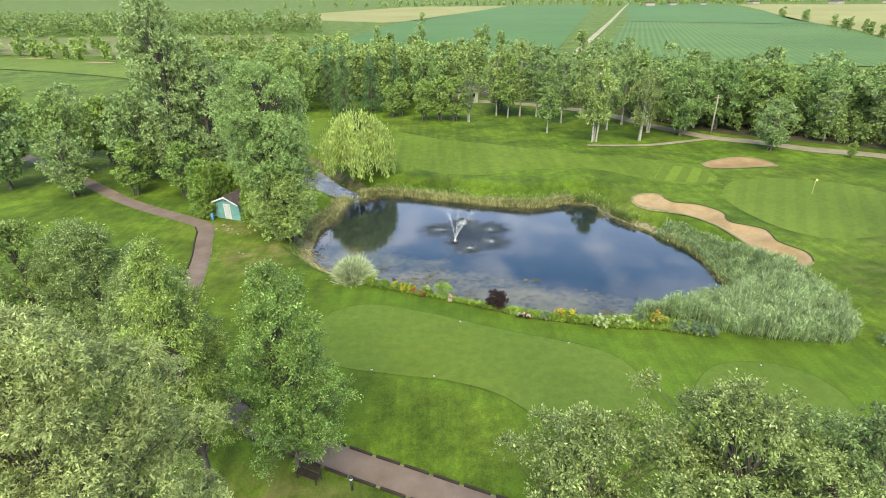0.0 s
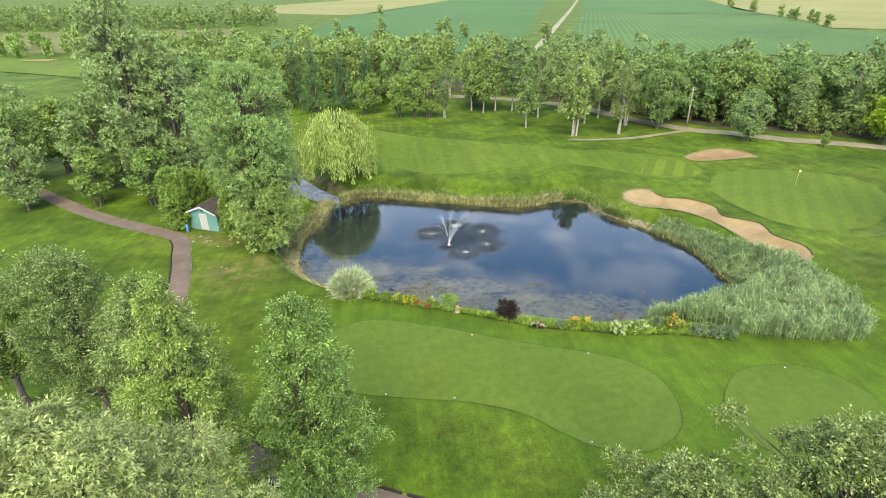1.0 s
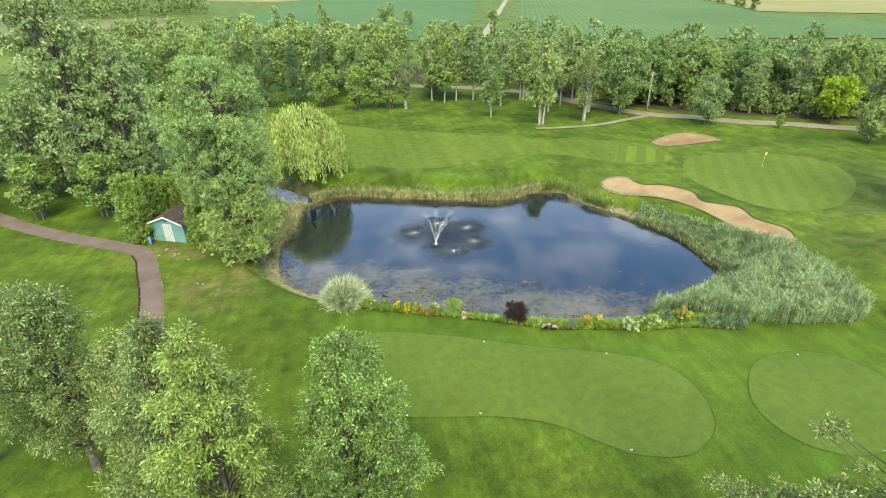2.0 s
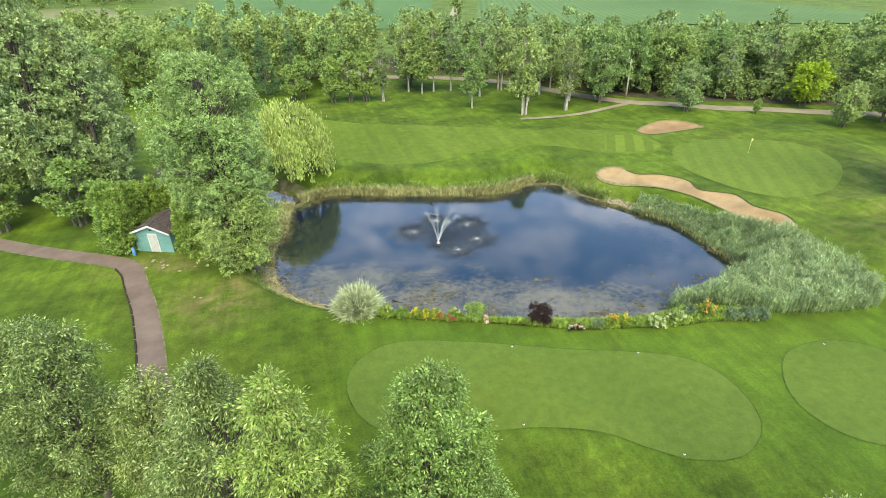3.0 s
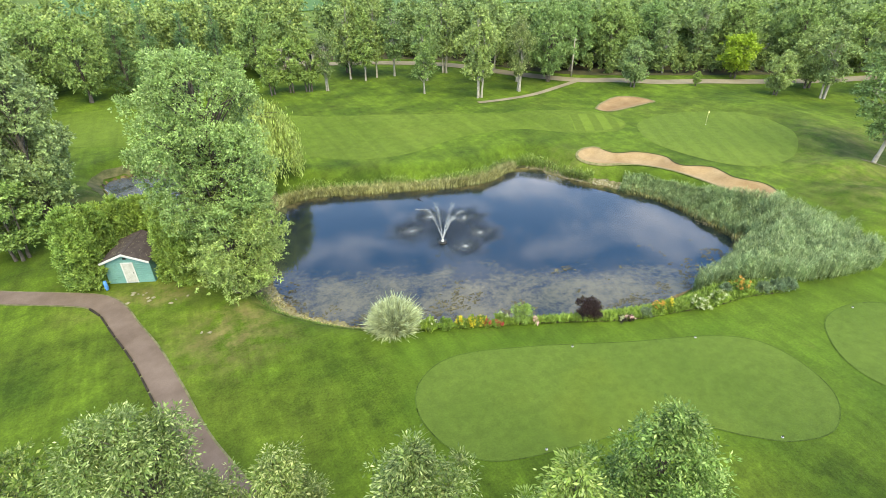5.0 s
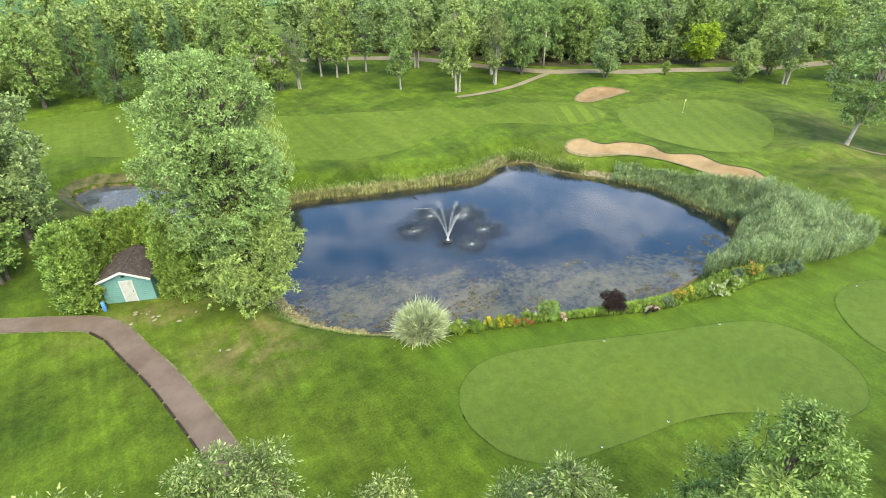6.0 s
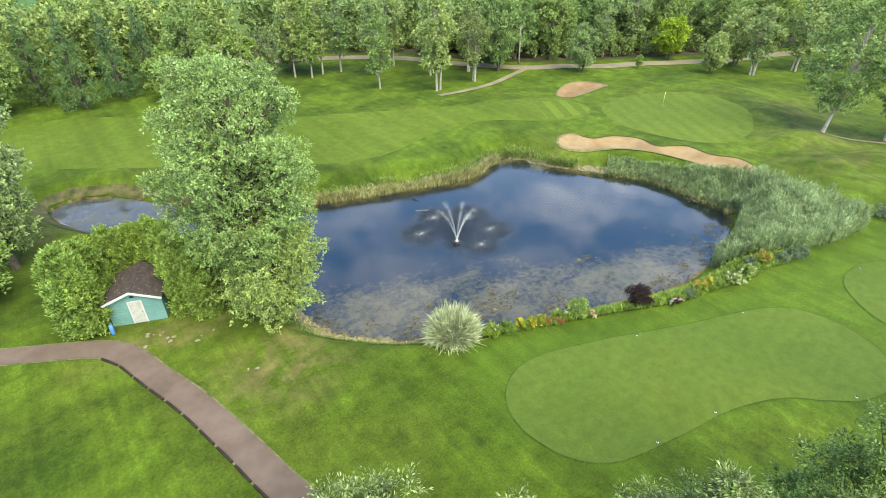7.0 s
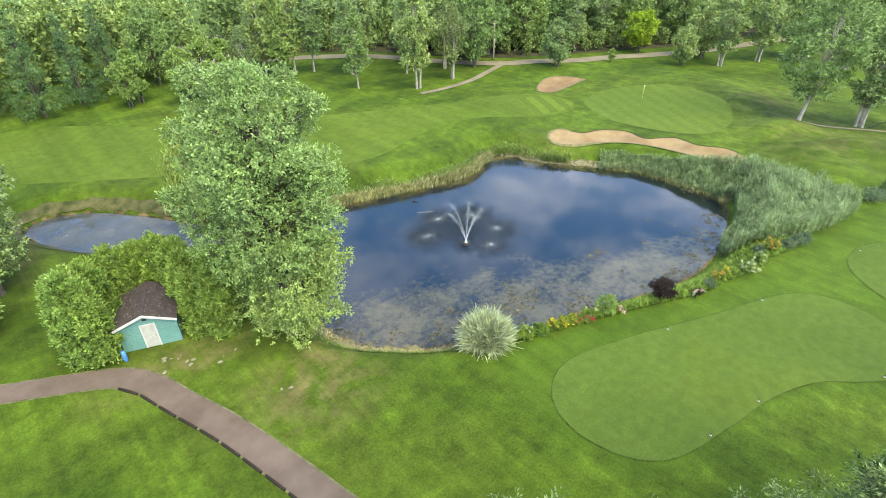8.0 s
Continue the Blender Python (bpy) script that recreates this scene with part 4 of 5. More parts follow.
SAY = {"tall": "tall grey-green poplar beyond the path", "pop": "upright green poplar with a pale bare trunk", "pop2": "slender fresh green tree with a pale trunk", "twin": "green tree with several pale stems", "grey": "thin greyish birch with several pale stems",
       "big": "broad dark green maple at the lane", "mid": "rounded grey-green broad-leaved tree", "lime": "small bright green broad-leaved tree", "gold": "golden yellow-green maple by the lane",
       "spruce": "dark green spruce with drooping boughs", "lean": "leafy tree with a leaning pale trunk"}
used = set()


def plant(kind, x, y, high, turn=0.0, wide=1.0, group="", label=""):
    s = high / HIGH[kind]
    do = again if kind in used else stand
    used.add(kind)
    return do(A[kind], x, y, turn, s * wide, label or SAY[kind], group, 1 / wide)


ROW = "trees along the lane"
for k, (x, y, hh) in enumerate(((67.0, 108.0, 11.5), (75.5, 107.0, 12.0), (83.0, 102.0, 11.5), (59.5, 111.0, 12.0), (91.5, 99.0, 12.0), (99.0, 92.0, 11.0))):
    plant('big', x, y, hh, 71 * k + 20, 1.0, ROW)
for k, (kind, x, y, hh, wide) in enumerate((
        ("pop2", 20.6, 105.5, 12.6, 1.0), ("twin", 28.0, 98.4, 14.6, 1.0), ("grey", 36.6, 99.0, 12.6, 1.0), ("big", 45.6, 102.4, 14.4, 0.82), ("pop", 12.1, 122.8, 15.0, 0.95), ("pop2", 14.2, 120.0, 13.6, 1.0),
        ("pop", 17.0, 121.6, 15.6, 0.9), ("pop", 20.6, 121.0, 14.6, 1.0), ("twin", 31.0, 118.5, 15.0, 1.0), ("pop", 25.0, 114.0, 14.0, 1.0), ("pop", 37.5, 112.0, 15.0, 1.0), ("pop2", 41.5, 116.0, 14.5, 1.0),
        ("mid", 56.8, 91.2, 8.8, 1.0), ("big", 63.2, 104.8, 13.2, 1.0), ("big", 55.0, 107.5, 13.5, 0.9), ("pop", 51.0, 109.0, 14.5, 1.0), ("big", 71.5, 103.0, 12.6, 1.0), ("gold", 78.6, 86.6, 8.4, 1.1),
        ("twin", 79.6, 97.0, 13.0, 1.1), ("big", 87.5, 94.0, 13.5, 1.0), ("twin", 79.6, 69.6, 11.6, 1.15), ("mid", 83.5, 75.5, 10.5, 1.1), ("twin", 88.0, 66.0, 12.5, 1.1), ("mid", 74.0, 74.5, 7.4, 1.0),
        ("lean", 52.6, 46.8, 16.0, 1.12), ("twin", 58.6, 41.0, 13.5, 1.1), ("pop2", 61.0, 38.0, 13.0, 1.1), ("big", 96.0, 86.0, 13.0, 1.0), ("big", 104.0, 78.0, 12.5, 1.0), ("pop", 69.5, 96.5, 11.0, 1.0),
        ("mid", 48.5, 106.5, 9.5, 1.0), ("grey", 40.5, 105.5, 12.0, 1.0), ("pop", 33.0, 107.5, 14.0, 0.9), ("big", 96.0, 62.0, 12.5, 1.0), ("twin", 92.0, 52.0, 13.0, 1.1), ("big", 100.0, 44.0, 13.0, 1.0))):
    plant(kind, x, y, hh, 0 if kind == "lean" else 47 * k, wide, ROW)
for k, (kind, x, y, hh, wide) in enumerate((
        ("lime", -4.4, 117.6, 8.6, 1.0), ("lime", -0.6, 118.2, 9.4, 1.0), ("lime", 2.4, 117.4, 9.0, 1.0), ("lime", -9.8, 123.6, 8.2, 1.0), ("lime", -12.0, 121.6, 7.0, 1.0), ("grey", 5.4, 116.2, 10.6, 0.9), ("spruce", -22.9, 125.6, 15.0, 1.1),
        ("spruce", -28.0, 133.0, 14.0, 1.15), ("spruce", -17.0, 128.0, 13.5, 1.1), ("spruce", -11.5, 131.0, 14.0, 1.1), ("big", -4.0, 132.0, 13.0, 0.9), ("big", -34.0, 128.0, 14.0, 0.9),
        ("big", -41.0, 134.0, 14.5, 0.9), ("mid", 13.5, 128.0, 12.0, 0.9), ("big", -48.0, 126.0, 13.0, 1.0))):
    plant(kind, x, y, hh, 61 * k, wide, "trees behind the fairway")
for k, (kind, x, y, hh, wide, say) in enumerate((
        ("tall", -34.2, 76.4, 20.2, 0.95, "tall grey-green poplar beside the pool"), ("tall", -39.0, 76.5, 26.5, 0.9, "very tall grey-green poplar beyond the path"), ("tall", -35.6, 80.5, 20.0, 0.9, ""), ("tall", -34.6, 83.0, 16.8, 0.95, "grey-green tree beside the small pool"),
        ("lime", -36.0, 70.6, 7.4, 1.25, "low bright green broad-leaved maple"), ("lime", -43.6, 71.4, 7.6, 1.1, "small yellow-green tree beside the path"), ("mid", -52.2, 71.0, 9.2, 0.95, "round dark green tree on the lawn"),
        ("mid", -46.0, 78.0, 13.0, 0.95, ""), ("tall", -42.5, 81.5, 24.0, 0.9, ""), ("big", -58.0, 80.0, 13.0, 0.9, ""), ("lime", -55.0, 86.0, 11.0, 1.1, ""), ("mid", -64.0, 74.0, 12.0, 1.0, ""), ("big", -70.0, 84.0, 14.0, 0.9, ""),
        ("mid", -63.0, 90.0, 12.5, 1.0, ""), ("big", -50.0, 92.0, 13.5, 0.85, ""), ("lime", -76.0, 76.0, 11.0, 1.2, ""), ("mid", -80.0, 90.0, 13.0, 1.0, ""), ("twin", -45.0, 88.0, 16.0, 0.9, ""), ("mid", -39.0, 84.0, 14.0, 1.0, ""))):
    plant(kind, x, y, hh, 37 * k, wide, "trees beyond the path", say)
plant("lime", 67.2, 85.6, 2.7, 10, 1.0, "", "young sapling beside the lane")

# undergrowth and belts behind: too many trees to count
def woodland(name, rng, spots, high, leaf, per, mat, label):
    v = []
    for x, y in spots:
        hh = high * rng.uniform(0.75, 1.2)
        r = hh * rng.uniform(0.28, 0.42)
        cl = crown_clumps(rng, rng.choice(["round", "oval", "flame"]), hh * 0.08, hh, r, 22, r * 0.42)
        cl[:, :3] += [x, y, h(x, y)]
        v.append(crown_leaves(rng, cl, per, leaf, 0.95, tuft=6, slender=True))
    ob = sheet_mesh(name, *joined(v), mat, smooth=False)
    return tagged(ob, label, "woodland", kind="stuff")


def scatter(rng, n, outline, gap):
    line = np.array(outline, float)
    out = []
    lo, hi = line.min(0), line.max(0)
    for _ in range(n * 30):
        p = rng.uniform(lo, hi)
        if away([p], line)[0] < 0 and all(np.hypot(*(p - q)) > gap for q in out):
            out.append(p)
            if len(out) == n:
                break
    return out


# brown floor whose dark colour also carries the shade below the trees
M_SHADED_FLOOR = plain("shaded_woodland_floor", (0.018, 0.019, 0.008), (0.052, 0.046, 0.020), 0.5, 0.95, 0.05, fine=5)
tagged(drape("shaded_woodland_floor", curve([(10, 146), (26, 136), (38, 127), (47, 112.5), (54, 104), (62, 98.5), (72, 92.6), (84, 86.6), (98, 80.4), (132, 70), (150, 92), (112, 124), (62, 136), (20, 168)], 4), M_SHADED_FLOOR, 3.0, 0.03), "leaf-strewn brown ground, tree shade put into its dark colour", "ground", kind="structure")
rng = _r(50)
HEDGE = scatter(_r(51), 80, [(50, 109), (58, 102.5), (66, 98), (76, 92), (90, 85), (104, 77), (110, 84), (84, 104), (56, 115)], 2.5) + scatter(_r(52), 40, [(14, 143), (27, 136), (38, 127), (46, 114), (52, 114), (44, 130), (28, 143), (16, 150)], 3.0)
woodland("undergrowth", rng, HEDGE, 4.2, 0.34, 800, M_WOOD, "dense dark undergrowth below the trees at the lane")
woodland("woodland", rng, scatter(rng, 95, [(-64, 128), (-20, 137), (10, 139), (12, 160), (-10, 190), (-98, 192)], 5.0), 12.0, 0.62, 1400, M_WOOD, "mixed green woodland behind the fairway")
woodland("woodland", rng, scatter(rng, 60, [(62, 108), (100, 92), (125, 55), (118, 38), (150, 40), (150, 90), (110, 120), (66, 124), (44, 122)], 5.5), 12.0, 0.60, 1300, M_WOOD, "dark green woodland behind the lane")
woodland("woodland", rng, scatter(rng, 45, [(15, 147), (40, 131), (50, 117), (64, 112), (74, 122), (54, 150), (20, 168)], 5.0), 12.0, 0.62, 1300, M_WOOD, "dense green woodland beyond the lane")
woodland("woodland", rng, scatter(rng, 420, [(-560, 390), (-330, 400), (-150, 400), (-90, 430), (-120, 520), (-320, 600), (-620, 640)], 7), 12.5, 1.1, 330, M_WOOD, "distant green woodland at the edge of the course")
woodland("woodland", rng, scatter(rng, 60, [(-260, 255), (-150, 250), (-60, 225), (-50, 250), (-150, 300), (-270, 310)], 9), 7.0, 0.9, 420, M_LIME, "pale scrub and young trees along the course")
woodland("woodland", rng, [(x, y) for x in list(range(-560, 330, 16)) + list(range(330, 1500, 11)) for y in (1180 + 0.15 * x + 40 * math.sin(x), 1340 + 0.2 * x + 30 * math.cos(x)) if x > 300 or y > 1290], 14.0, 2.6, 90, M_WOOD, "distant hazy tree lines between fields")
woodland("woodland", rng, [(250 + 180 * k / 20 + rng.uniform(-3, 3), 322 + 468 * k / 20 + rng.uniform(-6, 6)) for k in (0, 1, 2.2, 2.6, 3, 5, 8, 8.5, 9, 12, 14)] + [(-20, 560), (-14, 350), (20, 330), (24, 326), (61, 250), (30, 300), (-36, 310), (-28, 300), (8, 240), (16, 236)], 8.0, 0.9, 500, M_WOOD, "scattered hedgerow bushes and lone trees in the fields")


# ---- small mesh makers ----
def box(bm, x0, x1, y0, y1, z0, z1, bevel=0.0):
    made = bmesh.ops.create_cube(bm, size=1.0, matrix=Matrix.Translation(((x0 + x1) / 2, (y0 + y1) / 2, (z0 + z1) / 2)) @ Matrix.Diagonal((x1 - x0, y1 - y0, z1 - z0, 1)))
    if bevel:
        es = list({e for v in made["verts"] for e in v.link_edges})
        bmesh.ops.bevel(bm, geom=es, offset=bevel, segments=2, affect="EDGES")


def boxed(*spans, bevel=0.0):
    bm = bmesh.new()
    for s in spans:
        box(bm, *s, bevel=bevel)
    return bm


def lathe(rings, sides=16):
    """A turned body from (radius, height) rings, closed at both ends."""
    bm = bmesh.new()
    loops = [[bm.verts.new((r * math.cos(2 * math.pi * k / sides), r * math.sin(2 * math.pi * k / sides), z)) for k in range(sides)] for r, z in rings]
    for a, b in zip(loops, loops[1:]):
        for k in range(sides):
            bm.faces.new((a[k], a[(k + 1) % sides], b[(k + 1) % sides], b[k]))
    bm.faces.new(loops[0][::-1])
    bm.faces.new(loops[-1])
    for f in bm.faces:
        f.smooth = True
    return bm


# ---- the shed ----
M_TEAL = plain("teal_siding", (0.092, 0.205, 0.190), (0.118, 0.240, 0.222), 1.2, 0.7, 0.004, fine=14)
M_WHITE = plain("white_paint", (0.36, 0.36, 0.36), (0.46, 0.46, 0.45), 2.0, 0.6)
M_DOOR = plain("worn_white_door", (0.27, 0.27, 0.25), (0.38, 0.37, 0.35), 2.5, 0.65)
M_SHINGLE = plain("brown_shingle", (0.036, 0.027, 0.027), (0.068, 0.051, 0.050), 2.0, 0.95, 0.02, fine=30)
M_BLUE = plain("blue_plastic", (0.048, 0.168, 0.448), (0.068, 0.216, 0.528), 3.0, 0.4, spec=0.5)
M_DARK = plain("dark_metal", (0.010, 0.010, 0.010), (0.021, 0.021, 0.022), 5.0, 0.5)
M_STONE = plain("pale_stone", (0.165, 0.150, 0.098), (0.245, 0.222, 0.158), 3.0, 0.9, 0.02)
M_CLOTH = plain("pale_yellow_cloth", (0.400, 0.384, 0.160), (0.496, 0.480, 0.240), 3.0, 0.8)

shed = tagged(empty("shed", -26.85, 61.0, h(-26.85, 61.0), -21.5), "small teal garden shed with white trim and brown shingle roof", "shed")
SW, SD, SE, SP = 1.88, 3.7, 2.15, 2.9          # half width, depth, eave and peak
_b = bmesh.new()
_pro = [(-SW, 0), (SW, 0), (SW, SE), (0, SP), (-SW, SE)]
_fr, _bk = ([_b.verts.new((x, y, z)) for x, z in _pro] for y in (0, SD))
_b.faces.new(_fr)
_b.faces.new(_bk[::-1])
for _k in range(5):
    _b.faces.new((_fr[_k], _bk[_k], _bk[(_k + 1) % 5], _fr[(_k + 1) % 5]))
part("wall", _b, M_TEAL, shed)
for _k in range(11):                            # lapped boards across the front
    z0 = 0.04 + _k * 0.195
    part("siding_board", boxed((-SW, SW, -0.022, 0.0, z0, z0 + 0.185), bevel=0.004), M_TEAL, shed)
_slope = math.atan2(SP - SE, SW)
for _s in (-1, 1):
    roof = part("roof", boxed((-0.02, 2.16, -0.28, SD + 0.22, 0.0, 0.07)), M_SHINGLE, shed, "weathered brown shingle slope")
    roof.matrix_basis = Matrix.Translation((0, 0, SP + 0.02)) @ (Matrix.Rotation(math.pi, 4, "Z") @ Matrix.Translation((0, -SD + 0.06, 0)) if _s < 0 else Matrix()) @ Matrix.Rotation(_slope, 4, "Y")
    for _k in range(7):                         # courses of shingles
        course = part("shingle_course", boxed((0.02 + _k * 0.305, 0.315 + _k * 0.305, -0.28, SD + 0.22, 0.072, 0.088 - 0.004 * (_k % 2))), M_SHINGLE, roof)
    trim = part("fascia", boxed((-0.02, 2.17, -0.325, -0.285, -0.10, 0.085), bevel=0.006), M_WHITE, shed, "white painted gable board")
    trim.matrix_basis = roof.matrix_basis if _s > 0 else Matrix.Translation((0, 0, SP + 0.02)) @ Matrix.Scale(-1, 4, (1, 0, 0)) @ Matrix.Rotation(_slope, 4, "Y")
part("ridge_cap", boxed((-0.12, 0.12, -0.28, SD + 0.22, SP + 0.05, SP + 0.115), bevel=0.02), M_SHINGLE, shed)
door = part("door", boxed((-0.36, 0.46, -0.06, -0.024, 0.06, 1.95), bevel=0.006), M_DOOR, shed, "worn white plank door")
part("door_frame", boxed((-0.45, -0.362, -0.075, -0.024, 0.04, 2.04), bevel=0.004), M_WHITE, shed)
part("door_frame", boxed((0.462, 0.55, -0.075, -0.024, 0.04, 2.04), bevel=0.004), M_WHITE, shed)
part("door_frame", boxed((-0.36, 0.46, -0.075, -0.024, 1.953, 2.04), bevel=0.004), M_WHITE, shed)
part("handle", boxed((0.36, 0.40, -0.10, -0.062, 0.95, 1.10), bevel=0.008), M_DARK, door, "dark metal handle")
part("vent", boxed((-0.14, 0.14, -0.05, -0.024, 2.34, 2.50), bevel=0.01), M_DARK, shed, "small dark gable vent")

_g = _r(63)
_lx, _ly = _g.uniform(0.15, 1.8, 130), _g.uniform(-0.2, SD + 0.1, 130)
_sg = np.where(_g.uniform(0, 1, 130) < 0.5, -1, 1)
_lv, _lf = blades(np.c_[_sg * _lx * math.cos(_slope), _ly, SP + 0.13 - _lx * math.sin(_slope)], _g.normal(size=(130, 3)) * [1, 1, 0.1], np.tile([[0, 0, 1.0]], (130, 1)), _g.uniform(0.05, 0.13, 130), _g.uniform(0.03, 0.08, 130), 0.05)
tagged(sheet_mesh("leaf_litter", _lv, _lf, M_STONE, shed, smooth=False), "pale fallen leaves on the roof", kind="stuff")
bin_ = tagged(empty("water_barrel", -28.75, 60.75, h(-28.75, 60.75), 10), "bright blue plastic barrel at the shed corner", "barrel")
part("body", lathe([(0.11, 0), (0.14, 0.08), (0.15, 0.42), (0.14, 0.78), (0.11, 0.84)]), M_BLUE, bin_)
part("lid", lathe([(0.12, 0.842), (0.12, 0.875), (0.04, 0.89)]), M_BLUE, bin_)
_r2 = _r(60)
for _k in range(16):
    x, y = ((-27.6, 58.5), (-26.6, 58.3), (-25.6, 57.6), (-23.6, 56.5), (-22.1, 51.2), (-26.9, 59.2))[_k % 6]
    x, y = x + _r2.normal(0, 0.55), y + _r2.normal(0, 0.4)
    w = _r2.uniform(0.06, 0.15)
    bm = lathe([(w * 0.8, 0), (w, 0.03), (w * 0.85, 0.07), (w * 0.4, 0.09)], 7)
    for v in bm.verts:
        v.co.x *= 1.5
        v.co += Vector(_r2.normal(0, 0.02, 3))
    ob = part("stone", bm, M_STONE)
    ob.matrix_basis = pose(x, y, h(x, y) - 0.015, 0, 0, _r2.uniform(0, 180))
    tagged(ob, "flat pale stone lying in the grass", "stone", "stones by the shed")

# ---- timber edging beside the path ----
def edging(i0, i1, side, step=1.85, long=1.55):
    t = np.gradient(PATH, axis=0)
    t /= np.linalg.norm(t, axis=1)[:, None]
    line = (PATH + np.c_[-t[:, 1], t[:, 0]] * side * 0.95)[i0:i1]
    s = np.r_[0, np.cumsum(np.hypot(*np.diff(line, axis=0).T))]
    for d in np.arange(0.2, s[-1] - long, step):
        a, b = (np.array([np.interp(q, s, line[:, k]) for k in (0, 1)]) for q in (d, d + long))
        c = (a + b) / 2
        bm = boxed((-np.hypot(*(b - a)) / 2, np.hypot(*(b - a)) / 2, -0.065, 0.065, -0.12, 0.15), bevel=0.02)
        ob = part("edging_timber", bm, M_TIMBER)
        ob.matrix_basis = pose(*c, h(*c) + 0.02, 0, 0, math.degrees(math.atan2(*(b - a)[::-1])))
        tagged(ob, "dark weathered timber laid along the path", "edging", "timbers along the cart path")


edging(62, 118, -1)
edging(128, 168, -1)
edging(128, 168, 1)

# ---- bench and bollard near the path ----
bench = tagged(empty("bench", -7.9, 21.5, h(-7.9, 21.5), -24), "dark wooden bench beside the path", "bench")
for _k in range(4):
    part("seat_slat", boxed((-0.75, 0.75, -0.22 + _k * 0.115, -0.12 + _k * 0.115, 0.42, 0.45), bevel=0.006), M_TIMBER, bench)
for _k in range(3):
    part("back_slat", boxed((-0.75, 0.75, 0.24, 0.27, 0.55 + _k * 0.12, 0.64 + _k * 0.12), bevel=0.006), M_TIMBER, bench)
for x in (-0.68, 0.62):
    part("leg", boxed((x, x + 0.06, -0.2, -0.14, 0, 0.415), bevel=0.006), M_TIMBER, bench)
    part("leg", boxed((x, x + 0.06, 0.275, 0.335, 0, 0.92), bevel=0.006), M_TIMBER, bench)
bollard = tagged(empty("bollard_lamp", -5.3, 20.75, h(-5.3, 20.75)), "dark garden lamp post beside the path", "lamp post")
part("post", lathe([(0.09, -0.1), (0.07, 0.05), (0.055, 0.75)], 10), M_DARK, bollard)
part("lantern", lathe([(0.06, 0.752), (0.10, 0.80), (0.10, 0.98)], 10), M_WHITE, bollard, "pale glass lantern")
part("cap", lathe([(0.14, 0.982), (0.12, 1.02), (0.02, 1.10)], 10), M_DARK, bollard)

# ---- flag, markers, utility pole ----
flag = tagged(empty("golf_flag", 50.2, 68.6, h(50.2, 68.6) + 0.05, 20), "pale yellow golf flag on a thin pole in the green", "golf flag")
part("pole", lathe([(0.026, -0.15), (0.024, 1.1), (0.020, 2.05)], 8), M_CLOTH, flag)
bm = bmesh.new()
_g = [[bm.verts.new((0.04 + 0.4 * i / 6, s * 0.006 + 0.05 * math.sin(i * 1.1), 2.03 - 0.32 * j - 0.02 * i)) for i in range(7) for j in (0, 1)] for s in (-1, 1)]
for _q, _s in zip(_g, (1, -1)):
    for i in range(6):
        bm.faces.new([_q[2 * i], _q[2 * i + 1], _q[2 * i + 3], _q[2 * i + 2]][::_s])
part("cloth", bm, M_CLOTH, flag)
part("cup", lathe([(0.07, -0.05), (0.075, 0.012), (0.06, 0.012)], 10), M_WHITE, flag)
for x, y in ((1.2, 37.5), (-0.9, 30.4), (9.6, 34.3), (23.1, 31.4), (-5.5, 31.2), (7.0, 25.8)):
    mk = tagged(empty("hole_marker", x, y, h(x, y) + 0.03), "small white marker at the practice green", "marker", "markers of the practice greens")
    part("disc", lathe([(0.07, 0), (0.075, 0.02), (0.06, 0.03)], 12), M_WHITE, mk)
    part("pin", lathe([(0.03, 0.03), (0.03, 0.13), (0.015, 0.15)], 6), M_DARK, mk)
pole = tagged(empty("utility_pole", 52.3, 103.6, h(52.3, 103.6)), "pale bare utility pole at the lane", "pole")
part("post", lathe([(0.17, -0.4), (0.15, 3.5), (0.11, 7.4), (0.04, 7.5)], 10), M_PALEBARK, pole)
part("cross_arm", boxed((-0.6, 0.6, -0.05, 0.05, 6.9, 7.0), bevel=0.01), M_PALEBARK, pole)

# ---- fountain ----
M_SPRAY, _n, _l, _p = material("spray", 0.15, spec=0.6)
_p.inputs["Base Color"].default_value = (0.80, 0.84, 0.88, 1)
_tr, _mx = _n.new("ShaderNodeBsdfTransparent"), _n.new("ShaderNodeMixShader")
_mx.inputs[0].default_value = 0.68
_l.new(_p.outputs[0], _mx.inputs[1])
_l.new(_tr.outputs[0], _mx.inputs[2])
_l.new(_mx.outputs[0], _n["Material Output"].inputs[0])
fountain = tagged(empty("fountain", FOUNTAIN[0], FOUNTAIN[1], WATER), "floating pond fountain throwing five jets of spray", "fountain")
part("float", lathe([(0.20, -0.15), (0.42, -0.10), (0.46, 0.02), (0.40, 0.10), (0.22, 0.13)], 20), M_DARK, fountain, "round dark float")
part("nozzle", lathe([(0.16, 0.13), (0.14, 0.24), (0.09, 0.34), (0.06, 0.36)], 12), M_WHITE, fountain, "white nozzle head")


def drops(rng, pos, size):
    """Small four-sided drops."""
    n = len(pos)
    k = np.array([(1, 0, -0.6), (-0.6, 0.9, -0.6), (-0.6, -0.9, -0.6), (0, 0, 1.1)])
    v = pos[:, None, :] + k[None] * (size * rng.uniform(0.5, 1.4, n))[:, None, None]
    f = np.array([(0, 1, 3), (1, 2, 3), (2, 0, 3), (0, 2, 1)])[None] + (np.arange(n) * 4)[:, None, None]
    return v.reshape(-1, 3), f.reshape(-1, 3)


